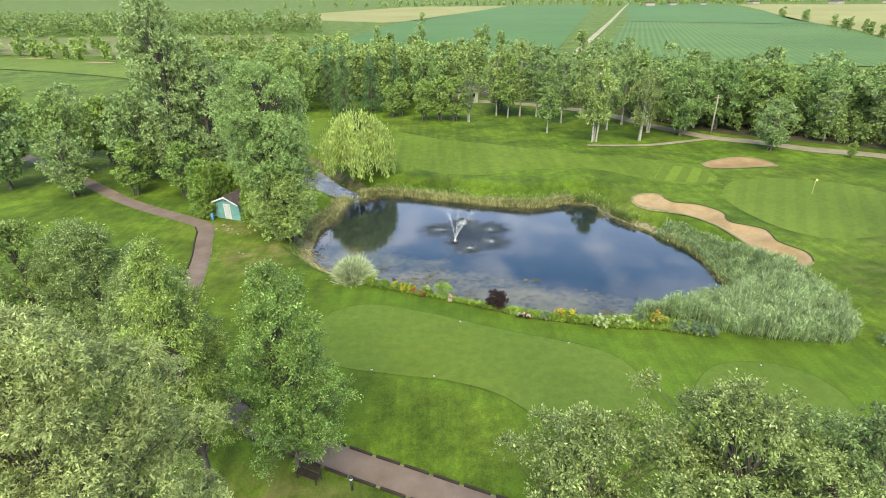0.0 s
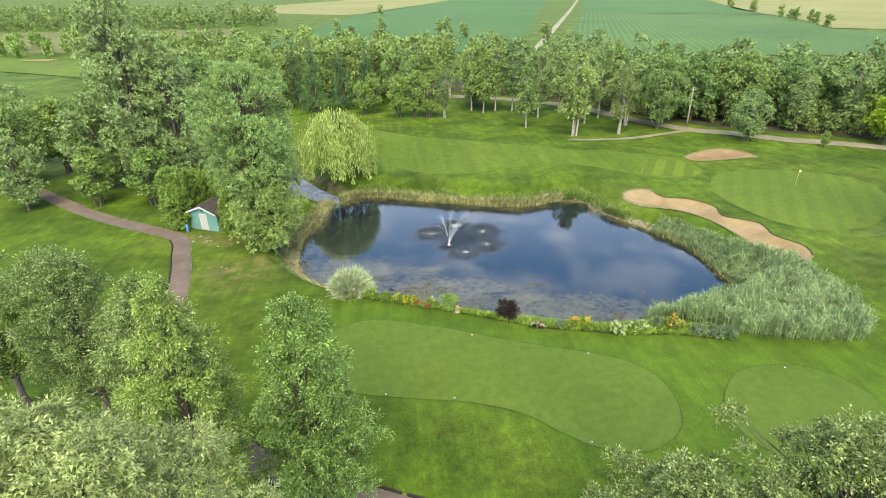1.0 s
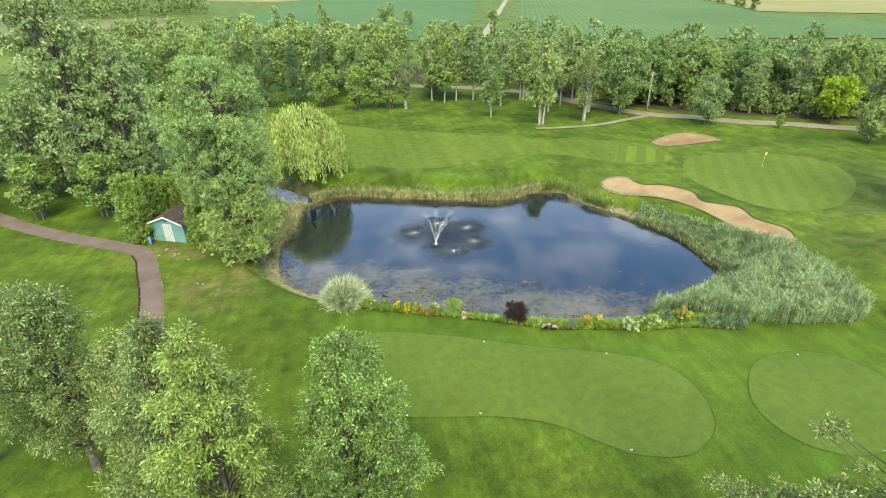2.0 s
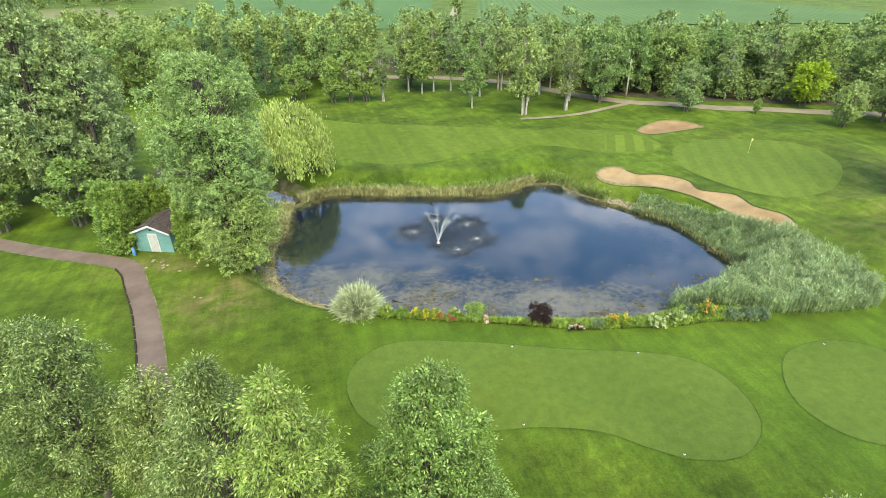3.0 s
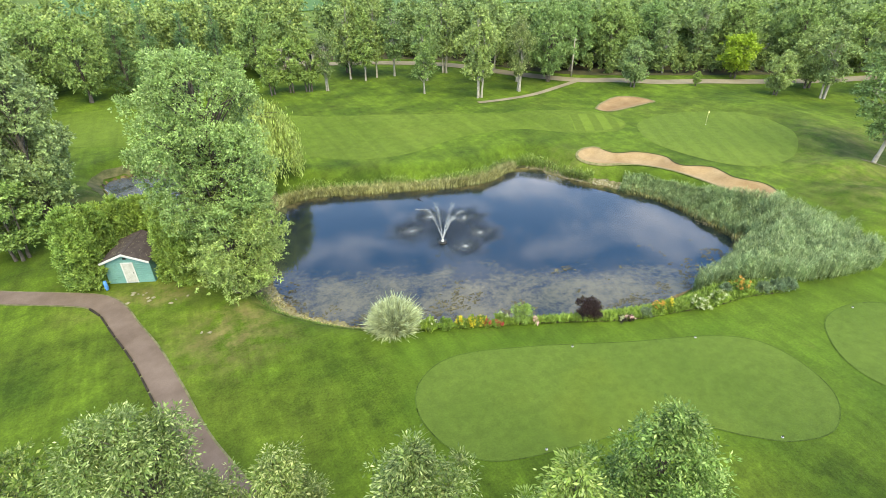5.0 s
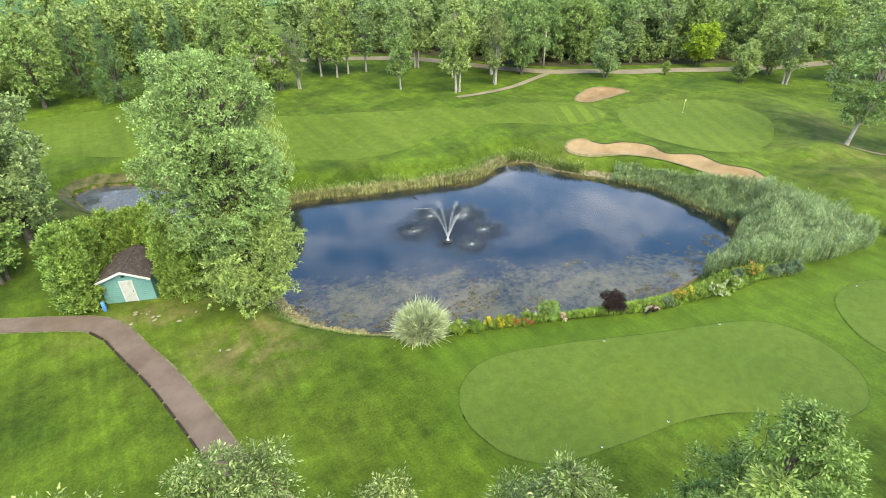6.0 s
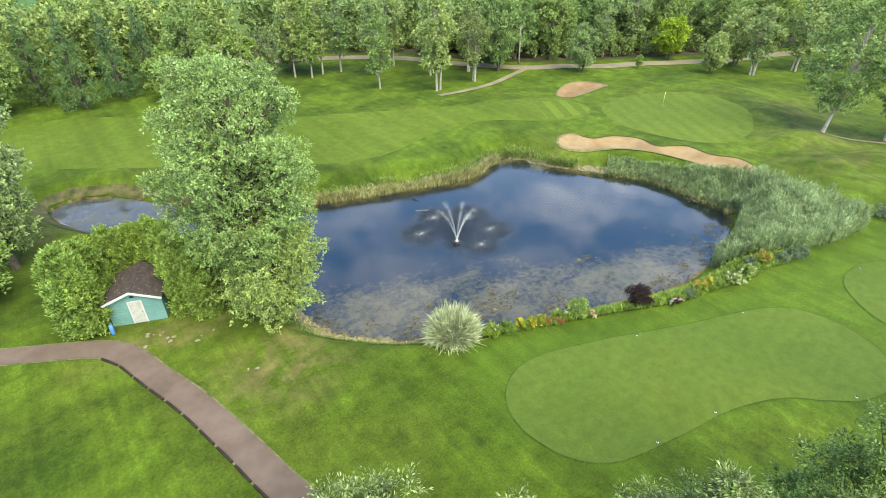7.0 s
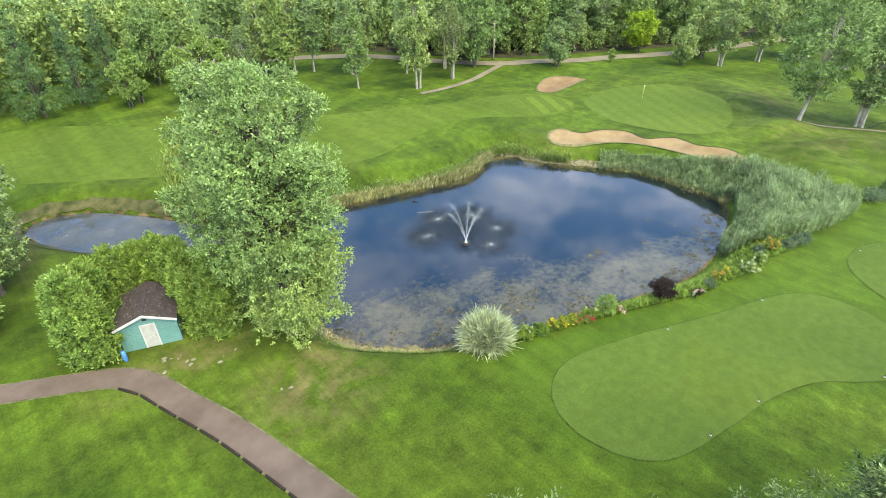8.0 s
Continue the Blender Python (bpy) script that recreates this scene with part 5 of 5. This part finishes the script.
for _k, (x, y, r) in enumerate(SPRAY):
    g = _r(70 + _k)
    n = 900
    s = g.uniform(0, 1, n) ** 1.5 * 0.55
    dx, dy = x - FOUNTAIN[0], y - FOUNTAIN[1]
    wob = 0.02 + 0.42 * s ** 1.3
    pts = np.c_[dx * s + g.normal(0, 1, n) * wob, dy * s + g.normal(0, 1, n) * wob, 0.34 + 11.5 * s * (1.0 - s) - 0.34 * s + g.normal(0, 0.6, n) * wob]
    m = 1100
    a, q = g.uniform(0, 2 * math.pi, m), 1.7 * np.abs(g.normal(0, 0.5, m))
    pts = np.r_[pts, np.c_[dx + q * np.cos(a) * 1.3, dy + q * np.sin(a), np.abs(g.normal(0, 0.05, m)) + 0.008]]
    pts[:, 2] = np.clip(pts[:, 2], 0.01, None)
    tagged(sheet_mesh("jet", *drops(g, pts, np.r_[np.full(n, 0.013), np.full(m, 0.012)]), M_SPRAY, fountain, smooth=False), kind="stuff")
for x, y, turn, L in ((3.2, 68.6, 118, 1.0), (-5.2, 48.9, 150, 1.1)):
    st = tagged(part("branch", boxed((-L / 2, L / 2, -0.03, 0.03, -0.02, 0.05), (L * 0.2, L * 0.45, -0.14, -0.10, 0.0, 0.05), bevel=0.01), M_TIMBER), "dark drowned branch lying in the water", "branch")
    st.matrix_basis = pose(x, y, WATER, 0, -8, turn)


rope = tagged(sheet_mesh("rope", *tube([(1.7 + 0.11 * k, 66.6 - 0.07 * k + 0.12 * math.sin(1.3 * k), WATER + 0.01) for k in range(14)], [0.011] * 14, 4), M_WHITE), "short pale rope floating on the pond", "rope")


# ---- reeds and shore plants ----
def stalks(rng, xy, high, width, lean=0.35):
    """Bent narrow blades: two quads each, of shared vertices."""
    n = len(xy)
    base = np.c_[xy, lift(xy) - 0.05]
    hh = high * rng.uniform(0.65, 1.15, n)
    a = rng.uniform(0, 2 * math.pi, n)
    d = np.c_[np.cos(a), np.sin(a), np.zeros(n)]
    b = rng.uniform(0, 2 * math.pi, n)
    side = np.c_[np.cos(b), np.sin(b), np.zeros(n)] * (width * rng.uniform(0.7, 1.3, n))[:, None]
    ln = (lean * hh * rng.uniform(0.3, 1.3, n))[:, None]
    p1 = base + d * ln * 0.25 + np.c_[np.zeros((n, 2)), hh * 0.62]
    p2 = base + d * ln + np.c_[np.zeros((n, 2)), hh]
    v = np.stack([base - side * 0.5, base + side * 0.5, p1 + side, p1 - side, p2 + side * 0.12, p2 - side * 0.12], 1).reshape(-1, 3)
    k = np.arange(n)[:, None] * 6
    return v, np.concatenate([k + [0, 1, 2, 3], k + [3, 2, 4, 5]])


def inside_points(rng, n, line):
    lo, hi = line.min(0), line.max(0)
    p = rng.uniform(lo, hi, (n * 4, 2))
    return p[away(p, line) < 0][:n]


def shore(rng, n, i0, i1, d0, d1):
    """Points along a stretch of the pond's outline, between two distances from it."""
    line, far = POND, outset(POND, 1.0)
    t = rng.uniform(i0, i1, n)
    k, f = t.astype(int) % len(line), (t % 1)[:, None]
    a = line[k] * (1 - f) + line[(k + 1) % len(line)] * f
    nr = (far - line)[k]
    return a + nr * rng.uniform(d0, d1, n)[:, None]


def reeds(rng, xy, high, leaf=0.42, per=5):
    """Upright reed stems with arching leaves set along them."""
    n = len(xy)
    hh = high * rng.uniform(0.75, 1.12, n)
    k = np.repeat(np.arange(n), per)
    m = len(k)
    base = np.c_[xy, lift(xy)][k]
    s = rng.uniform(0.12, 1.0, m)
    a = rng.uniform(0, 2 * math.pi, m)
    d = np.c_[np.cos(a), np.sin(a), rng.uniform(0.3, 1.5, m)]
    d /= np.linalg.norm(d, axis=1)[:, None]
    L = leaf * rng.uniform(0.6, 1.2, m)
    pos = base + np.c_[np.zeros((m, 2)), hh[k] * s] + d * L[:, None] * 0.4
    v1, f1 = blades(pos, d, np.c_[np.cos(a), np.sin(a), np.zeros(m)] * -0.6 + [0, 0, 1] + rng.normal(0, 0.3, (m, 3)), L, L * 0.11)
    v2, f2 = stalks(rng, xy, hh, 0.014, 0.12)
    return joined([(v1, f1), (v2, f2)])


_q = np.r_[inside_points(_r(81), 15000, REEDS), shore(_r(79), 2600, 80, 103, -0.6, 1.6)]
_hi = (1.8 - 1.0 * ease(43, 51, _q[:, 1])) * np.array([1 + 0.55 * noise.noise((x * 0.75, y * 0.75, 3.0)) for x, y in _q])
tagged(sheet_mesh("reed_bed", *reeds(_r(80), _q, _hi, 0.38, 7), M_REED, smooth=False), "dense tall grey-green reeds on the pond bank", "reeds", kind="stuff")
tagged(sheet_mesh("reed_bed", *stalks(_r(95), shore(_r(96), 1800, 79, 102, -0.7, 0.5), 0.7, 0.03, 0.5), M_STRAWREED, smooth=False), "dry straw-coloured stems at the foot of the reeds", "reeds", kind="stuff")
_q = shore(_r(83), 4200, 108, 164, 0.1, 1.3)
_q = _q[_r(93).uniform(0, 1, len(_q)) < 0.62 + 0.5 * np.sin(_q[:, 0] * 0.9) * np.sin(_q[:, 1] * 0.7 + 1)]
tagged(sheet_mesh("reed_bed", *reeds(_r(82), _q, 1.0 + 0.25 * np.sin(_q[:, 0] * 0.7), 0.55, 3), M_SEDGE, smooth=False), "green reeds along the far bank", "reeds", kind="stuff")
tagged(sheet_mesh("reed_bed", *stalks(_r(84), shore(_r(85), 6500, 126, 166, -0.35, 0.30), 1.2, 0.034, 0.5), M_STRAWREED, smooth=False), "straw-coloured dry reeds at the waterline", "reeds", kind="stuff")
tagged(sheet_mesh("reed_bed", *stalks(_r(86), shore(_r(87), 3600, 168, 192, -0.1, 1.6), 0.85, 0.03, 0.7), M_STRAWREED, smooth=False), "tufts of long dry grass at the pond's end", "reeds", kind="stuff")
tagged(sheet_mesh("shore_grass", *stalks(_r(88), shore(_r(89), 1900, 0, 30, 0.0, 1.3), 0.26, 0.025, 0.8), M_STRAWREED, smooth=False), "short straw-coloured grass on the low bank", "grass", kind="stuff")
tagged(sheet_mesh("shore_grass", *stalks(_r(78), shore(_r(77), 4200, 0, 34, 0.7, 2.1), 0.24, 0.028, 0.8), M_SEDGE, smooth=False), "tufted green grass at the top of the low bank", "grass", kind="stuff")

def pebbles(rng, xy, size):
    """Low rounded stones pressed into the shore."""
    n, k = len(xy), 6
    a = np.arange(k) * 2 * math.pi / k + rng.uniform(0, 6.28, n)[:, None]
    z = lift(xy)[:, None]
    v = []
    for f, up in ((1.0, -0.1), (0.9, 0.35), (0.45, 0.6)):
        r = size[:, None] * f * rng.uniform(0.8, 1.2, (n, k))
        v.append(np.stack([xy[:, :1] + r * np.cos(a) * 1.3, xy[:, 1:] + r * np.sin(a), z + 0.05 + np.repeat(size[:, None] * up, k, 1)], 2))
    v = np.concatenate(v, 1)
    b = (np.arange(n) * 3 * k)[:, None, None]
    q = np.array([(r * k + j, r * k + (j + 1) % k, (r + 1) * k + (j + 1) % k, (r + 1) * k + j) for r in (0, 1) for j in range(k)])[None] + b
    cap = np.array([(12, 13, 14, 15), (12, 15, 16, 17)])[None] + b
    return v.reshape(-1, 3), np.concatenate([q, cap], 1).reshape(-1, 4)


_g = _r(98)
_q = np.r_[shore(_g, 260, 0, 28, -0.1, 0.9), shore(_g, 110, 98, 122, 0.0, 0.8), shore(_g, 60, 170, 191, 0.0, 0.9)]
tagged(sheet_mesh("shore_stones", *pebbles(_g, _q, _g.uniform(0.03, 0.13, len(_q))), M_STONE), "small pale stones strewn along the shore", "stones", kind="stuff")

# ---- weed mats afloat in the shallows ----
def flakes(rng, xy, size, level):
    """Irregular flat scraps lying on the water."""
    n, k = len(xy), 7
    a = np.arange(k) * 2 * math.pi / k + rng.uniform(0, 6.28, n)[:, None]
    r = size[:, None] * rng.uniform(0.35, 1.25, (n, k))
    ring = np.stack([xy[:, 0:1] + r * np.cos(a) * 1.4, xy[:, 1:2] + r * np.sin(a), np.full((n, k), level) + rng.uniform(0, 0.012, (n, 1))], 2)
    return ring.reshape(-1, 3), np.arange(n * k).reshape(n, k)


_g = _r(97)
_q = inside_points(_g, 45000, outset(POND, -0.2))
_off = _q[:, 1] - np.interp(_q[:, 0], [-16, -13.3, -10.2, -5.2, 0, 6, 12, 17, 23.5, 28.8], [57.5, 51.2, 48.6, 46.3, 44.4, 42.2, 40.6, 40.8, 42.6, 45.2])
_den = np.array([noise.noise((x * 0.28, y * 0.42, 5.0)) + 0.65 * noise.noise((x * 0.95, y * 1.1, 1.0)) + 0.4 * noise.noise((x * 2.6, y * 2.6, 2.0)) for x, y in _q])
_q = _q[(_den - 0.10 * np.clip(_off - 1.0, 0, 30) + 0.25 * (_q[:, 0] < -3) * (_off < 5) > 0.10) & (_g.uniform(0, 1, len(_q)) < 0.62)]
M_WEED = leafy("water_weed", (0.022, 0.019, 0.011), (0.050, 0.044, 0.027), (0.110, 0.098, 0.068), 0.0, 0.7, patch=0.4)
tagged(sheet_mesh("algae_mat", *flakes(_g, _q, _g.uniform(0.03, 0.13, len(_q)), WATER + 0.006), M_WEED, smooth=False), "broken brown algae mats floating in the shallows", "algae", kind="stuff")

# besides thin algae, the pale grey paints in cloud mirrored by the pool
M_FILM, _n, _l, _p = material("algae_sheen_film", 0.5, spec=0.4)
_l.new(ramp(_n, _l, noisy(_n, _l, 0.6, 6.0, 0.7), [(0.35, (0.095, 0.098, 0.104)), (0.65, (0.150, 0.152, 0.150))]), _p.inputs["Base Color"])
_tr, _mx = _n.new("ShaderNodeBsdfTransparent"), _n.new("ShaderNodeMixShader")
_l.new(ramp(_n, _l, noisy(_n, _l, 0.35, 8.0, 0.7), [(0.36, 0.10), (0.60, 0.62)]), _mx.inputs[0])
_l.new(_tr.outputs[0], _mx.inputs[1])
_l.new(_p.outputs[0], _mx.inputs[2])
_l.new(_mx.outputs[0], _n["Material Output"].inputs[0])
tagged(drape("algae_sheen_film", outset(POOL, -0.3), M_FILM, 1.2, level=WATER - 0.008), "thin pale grey film of algae and painted cloud reflection on the small pool", "algae", kind="structure")

# ---- flower bed ----
BED = curve([(-8.6, 44.8), (-4.6, 42.9), (-1.0, 41.4), (2.8, 39.7), (6.9, 37.9), (11.0, 36.9), (14.2, 36.2), (17.2, 35.9), (20.9, 35.0), (21.6, 36.2), (18.0, 37.6), (15.6, 39.2), (11.0, 40.0), (6.4, 41.2), (1.0, 43.2), (-4.4, 45.2), (-8.0, 46.4)], 6)
tagged(drape("flower_bed", BED, M_SOIL, 0.6, 0.06), "dark soil of a long flower bed above the pond", "flower bed", kind="structure")
M_HERB = leafy("bed_herbage", (0.085, 0.142, 0.022), (0.145, 0.225, 0.034), (0.245, 0.325, 0.070), patch=0.7)
tagged(sheet_mesh("ground_cover", *stalks(_r(90), inside_points(_r(91), 24000, BED), 0.42, 0.035, 0.7), M_HERB, smooth=False), "yellow-green leafy ground cover behind the flowers", "ground cover", kind="stuff")


def bloom(name, a, c):
    m, n, l, b = material(name, 0.6)
    g = n.new("ShaderNodeNewGeometry")
    l.new(ramp(n, l, g.outputs["Random Per Island"], [(0, a), (1, c)]), b.inputs["Base Color"])
    return m


M_SILVERGRASS = leafy("variegated_blades", (0.210, 0.240, 0.110), (0.380, 0.410, 0.230), (0.600, 0.625, 0.410), 0.25)
M_PURPLE = leafy("purple_leaves", (0.008, 0.004, 0.005), (0.015, 0.007, 0.008), (0.034, 0.016, 0.017), 0.1)
M_JUNIPER = leafy("blue_juniper", (0.070, 0.112, 0.056), (0.125, 0.180, 0.092), (0.215, 0.272, 0.150), 0.15)
B_YELLOW, B_ORANGE = bloom("yellow_petals", (0.38, 0.30, 0.02), (0.48, 0.40, 0.05)), bloom("orange_petals", (0.36, 0.17, 0.03), (0.46, 0.27, 0.06))
B_RED, B_WHITE = bloom("red_petals", (0.20, 0.02, 0.02), (0.28, 0.04, 0.035)), bloom("white_petals", (0.24, 0.29, 0.13), (0.40, 0.43, 0.26))
B_PINK = bloom("pink_petals", (0.42, 0.22, 0.20), (0.52, 0.38, 0.35))


def shrub(x, y, high, radius, mat, seed, label, petals=None, flowers=0, leaf=0.11, count=1600, shape="round", name="shrub", category="shrub"):
    g = _r(seed)
    root = tagged(empty(name, x, y, h(x, y) + 0.03, 30 * seed % 360), label, category)
    stems = [tube([(0, 0, -0.05), (0.4 * radius * math.cos(a), 0.4 * radius * math.sin(a), high * 0.5)], [0.03, 0.012], 5) for a in np.arange(5) * 1.257]
    sheet_mesh("stem", *joined(stems), M_BARK, root)
    cl = crown_clumps(g, shape, 0.03, high, radius, 70, radius * 0.30)
    sheet_mesh("foliage", *crown_leaves(g, cl, count, leaf, 0.55), mat, root, smooth=False)
    if petals:
        v, f = crown_leaves(g, cl[cl[:, 2] > high * 0.35], flowers, 0.11, 0.95)
        sheet_mesh("blossom", v + [0, 0, 0.05], f, petals, root, smooth=False)
    return root


def spiky(x, y, high, count, length, mat, seed, label, width=0.05):
    """A rounded tussock of long arching blades."""
    g = _r(seed)
    root = tagged(empty("ornamental_grass", x, y, h(x, y) + 0.03), label, "shrub")
    d = g.normal(size=(count, 3))
    d[:, 2] = np.abs(d[:, 2]) * 0.9 + 0.30
    d /= np.linalg.norm(d, axis=1)[:, None]
    L = length * g.uniform(0.35, 0.62, count)
    side = np.cross(d, g.normal(size=(count, 3)))
    side *= (width * g.uniform(0.6, 1.2, count) / (np.linalg.norm(side, axis=1) + 1e-9))[:, None]
    b0 = d * g.uniform(0.0, 0.95, count)[:, None] * length * 0.55 + [0, 0, 0.12]
    mid = b0 + d * L[:, None] * 0.6 * [1, 1, high / length]
    tip = b0 + (d + g.normal(0, 0.14, (count, 3))) * L[:, None] * [1, 1, high / length] - np.c_[np.zeros((count, 2)), 0.12 * L * (1 - d[:, 2])]
    v = np.stack([b0 - side * 0.4, b0 + side * 0.4, mid + side, mid - side, tip + side * 0.15, tip - side * 0.15], 1).reshape(-1, 3)
    k = np.arange(count)[:, None] * 6
    f = np.concatenate([k + [0, 1, 2, 3], k + [3, 2, 4, 5]])
    v[:, 2] = np.maximum(v[:, 2], 0.02)
    core = tube([(0, 0, -0.05), (0, 0, 0.2), (0, 0, 0.45)], [0.30, 0.28, 0.08], 10)
    sheet_mesh("crown_base", *core, M_BARK, root)
    sheet_mesh("blades", v, f, mat, root, smooth=False)
    return root


spiky(-9.0, 45.7, 2.75, 9000, 2.4, M_SILVERGRASS, 101, "large rounded pale variegated ornamental grass beside the bed", 0.036)
shrub(4.5, 39.8, 1.6, 1.12, M_PURPLE, 102, "round dark purple-leaved bush in the flower bed", leaf=0.075, count=12000, shape="round")
shrub(-6.9, 43.9, 0.85, 0.75, M_HERB, 103, "pale leafy perennial at the end of the bed", B_WHITE, 60)
shrub(-5.8, 43.5, 0.75, 0.6, M_HERB, 104, "green leafy perennial in the flower bed")
for _k, (x, y) in enumerate(((-4.6, 43.1), (-3.9, 42.8), (-3.2, 42.6))):
    shrub(x, y, 0.75, 0.55, M_HERB, 110 + _k, "clump of bright yellow flowers in the bed", B_YELLOW, 200, count=1000)
for _k, (x, y) in enumerate(((-2.9, 42.2), (-2.3, 41.9))):
    shrub(x, y, 0.35, 0.35, M_HERB, 115 + _k, "low clump of dark red flowers", B_RED, 80, count=400)
shrub(-1.7, 42.2, 0.9, 0.6, M_HERB, 118, "pale green perennial in the flower bed", B_WHITE, 40)
shrub(-0.2, 41.7, 1.5, 0.95, M_CEDAR, 119, "neat rounded green evergreen bush in the bed", leaf=0.09, count=4200)
shrub(0.4, 40.9, 0.4, 0.35, M_HERB, 120, "small clump of salmon pink flowers", B_PINK, 110, count=260)
for _k, (x, y) in enumerate(((6.3, 38.1), (6.8, 38.0))):
    shrub(x, y, 0.38, 0.34, M_PURPLE, 122 + _k, "small clump of pale pink and white flowers", B_PINK if _k else B_WHITE, 70, count=260)
shrub(8.4, 37.9, 0.5, 0.5, M_JUNIPER, 125, "low grey-green foliage plant in the bed")
for _k, (x, y) in enumerate(((9.6, 37.7), (10.3, 37.6))):
    shrub(x, y, 0.85, 0.6, M_HERB, 126 + _k, "clump of orange-yellow flowers in the bed", B_YELLOW if _k else B_ORANGE, 190, count=900)
shrub(12.8, 36.7, 0.8, 0.72, M_HERB, 128, "rounded bush covered with small white flowers", B_WHITE, 420, count=1100)
shrub(14.4, 36.6, 0.95, 0.8, M_HERB, 129, "rounded bush with creamy yellow flowers", B_WHITE, 330, count=1300)
shrub(17.2, 36.7, 1.1, 0.85, M_HERB, 130, "large clump of orange day lilies", B_ORANGE, 260, count=1500)
shrub(16.2, 37.3, 0.7, 0.5, M_JUNIPER, 131, "grey-green foliage plant beside the lilies")
for _k, (x, y, r) in enumerate(((19.0, 35.9, 0.7), (20.2, 35.6, 0.75), (21.2, 35.3, 0.6))):
    shrub(x, y, 0.8, r, M_JUNIPER, 133 + _k, "low blue-green juniper at the end of the bed", count=2000)
for _k, (x, y, hh, r, mat, say, pet, nf) in enumerate((
        (34.6, 33.6, 1.2, 1.3, M_JUNIPER, "spreading blue-green juniper bush on the lawn", None, 0), (36.0, 33.0, 1.1, 1.2, M_JUNIPER, "spreading blue-green juniper bush on the lawn", None, 0),
        (37.4, 33.2, 1.9, 0.6, M_SPRUCE, "small dark cone-shaped conifer in a bed", None, 0), (38.6, 31.6, 1.2, 1.1, M_YELLOW, "yellow-green rounded bush in a bed", None, 0), (36.8, 31.2, 0.4, 0.7, M_HERB, "low mound of white flowers", B_WHITE, 300),
        (38.0, 30.4, 0.4, 0.6, M_HERB, "low mound of white flowers", B_WHITE, 240))):
    shrub(x, y, hh, r, mat, 140 + _k, say, pet, nf, count=2600, shape="cone" if "cone" in say else "round")

# ---- house behind the trees ----
M_HOUSE = plain("beige_render", (0.240, 0.224, 0.184), (0.304, 0.280, 0.240), 1.0, 0.85)
M_ROOFGREY = plain("brown_grey_roof", (0.060, 0.050, 0.044), (0.100, 0.086, 0.076), 1.0, 0.9)
M_GLASS, _n, _l, _p = material("dark_glass", 0.08, spec=0.7)
_p.inputs["Base Color"].default_value = (0.012, 0.014, 0.016, 1)
house = tagged(empty("house", 4.2, 137.0, 0.0, 8), "beige house with a grey roof behind the trees", "house")
part("wall", boxed((-4.5, 4.5, 0, 6, -0.2, 2.9)), M_HOUSE, house)
_b = bmesh.new()
_f, _k2 = ([_b.verts.new((x, y, z)) for y, z in ((-0.5, 2.85), (6.5, 2.85), (3, 4.3))] for x in (-4.9, 4.9))
_b.faces.new(_f)
_b.faces.new(_k2[::-1])
for _k in range(3):
    _b.faces.new((_f[_k], _k2[_k], _k2[(_k + 1) % 3], _f[(_k + 1) % 3]))
part("roof", _b, M_ROOFGREY, house)
for x in (-3.2, 0.2, 2.7):
    w = part("window", boxed((x, x + 1.1, -0.06, -0.005, 1.1, 2.5), bevel=0.01), M_WHITE, house, "white framed window")
    part("pane", boxed((x + 0.08, x + 1.02, -0.075, -0.062, 1.18, 2.42)), M_GLASS, w, "dark glass pane")
for _k, (x, y, w, dd, hh) in enumerate(((420, 1180, 18, 10, 4.5), (470, 1190, 14, 10, 4), (660, 1230, 22, 14, 4), (790, 1160, 34, 16, 4.5), (880, 1150, 16, 12, 5), (545, 1210, 12, 10, 4))):
    fb = tagged(empty("farm_building", x, y, 0.0, 12 * _k), "small white farm building far across the fields", "building", "distant farm buildings")
    part("wall", boxed((-w / 2, w / 2, 0, dd, -0.5, hh)), M_HOUSE, fb)
    part("roof", boxed((-w / 2 - 0.5, w / 2 + 0.5, -0.5, dd + 0.5, hh, hh + 0.8), (-w / 2 - 0.5, w / 2 + 0.5, dd * 0.25, dd * 0.75, hh + 0.8, hh + 2.0)), M_ROOFGREY, fb)
# black drain pipe at the far trees
pipe = tagged(sheet_mesh("hose", *tube([(58.5 + 0.28 * k, 40.0 - 0.32 * k + 0.05 * math.sin(k), h(58.5 + 0.28 * k, 40.0 - 0.32 * k) + 0.1 + 0.9 * math.sin(k / 10 * math.pi) ** 2) for k in range(11)], [0.06] * 11, 8), M_DARK), "black bent hose lying under the trees", "hose")
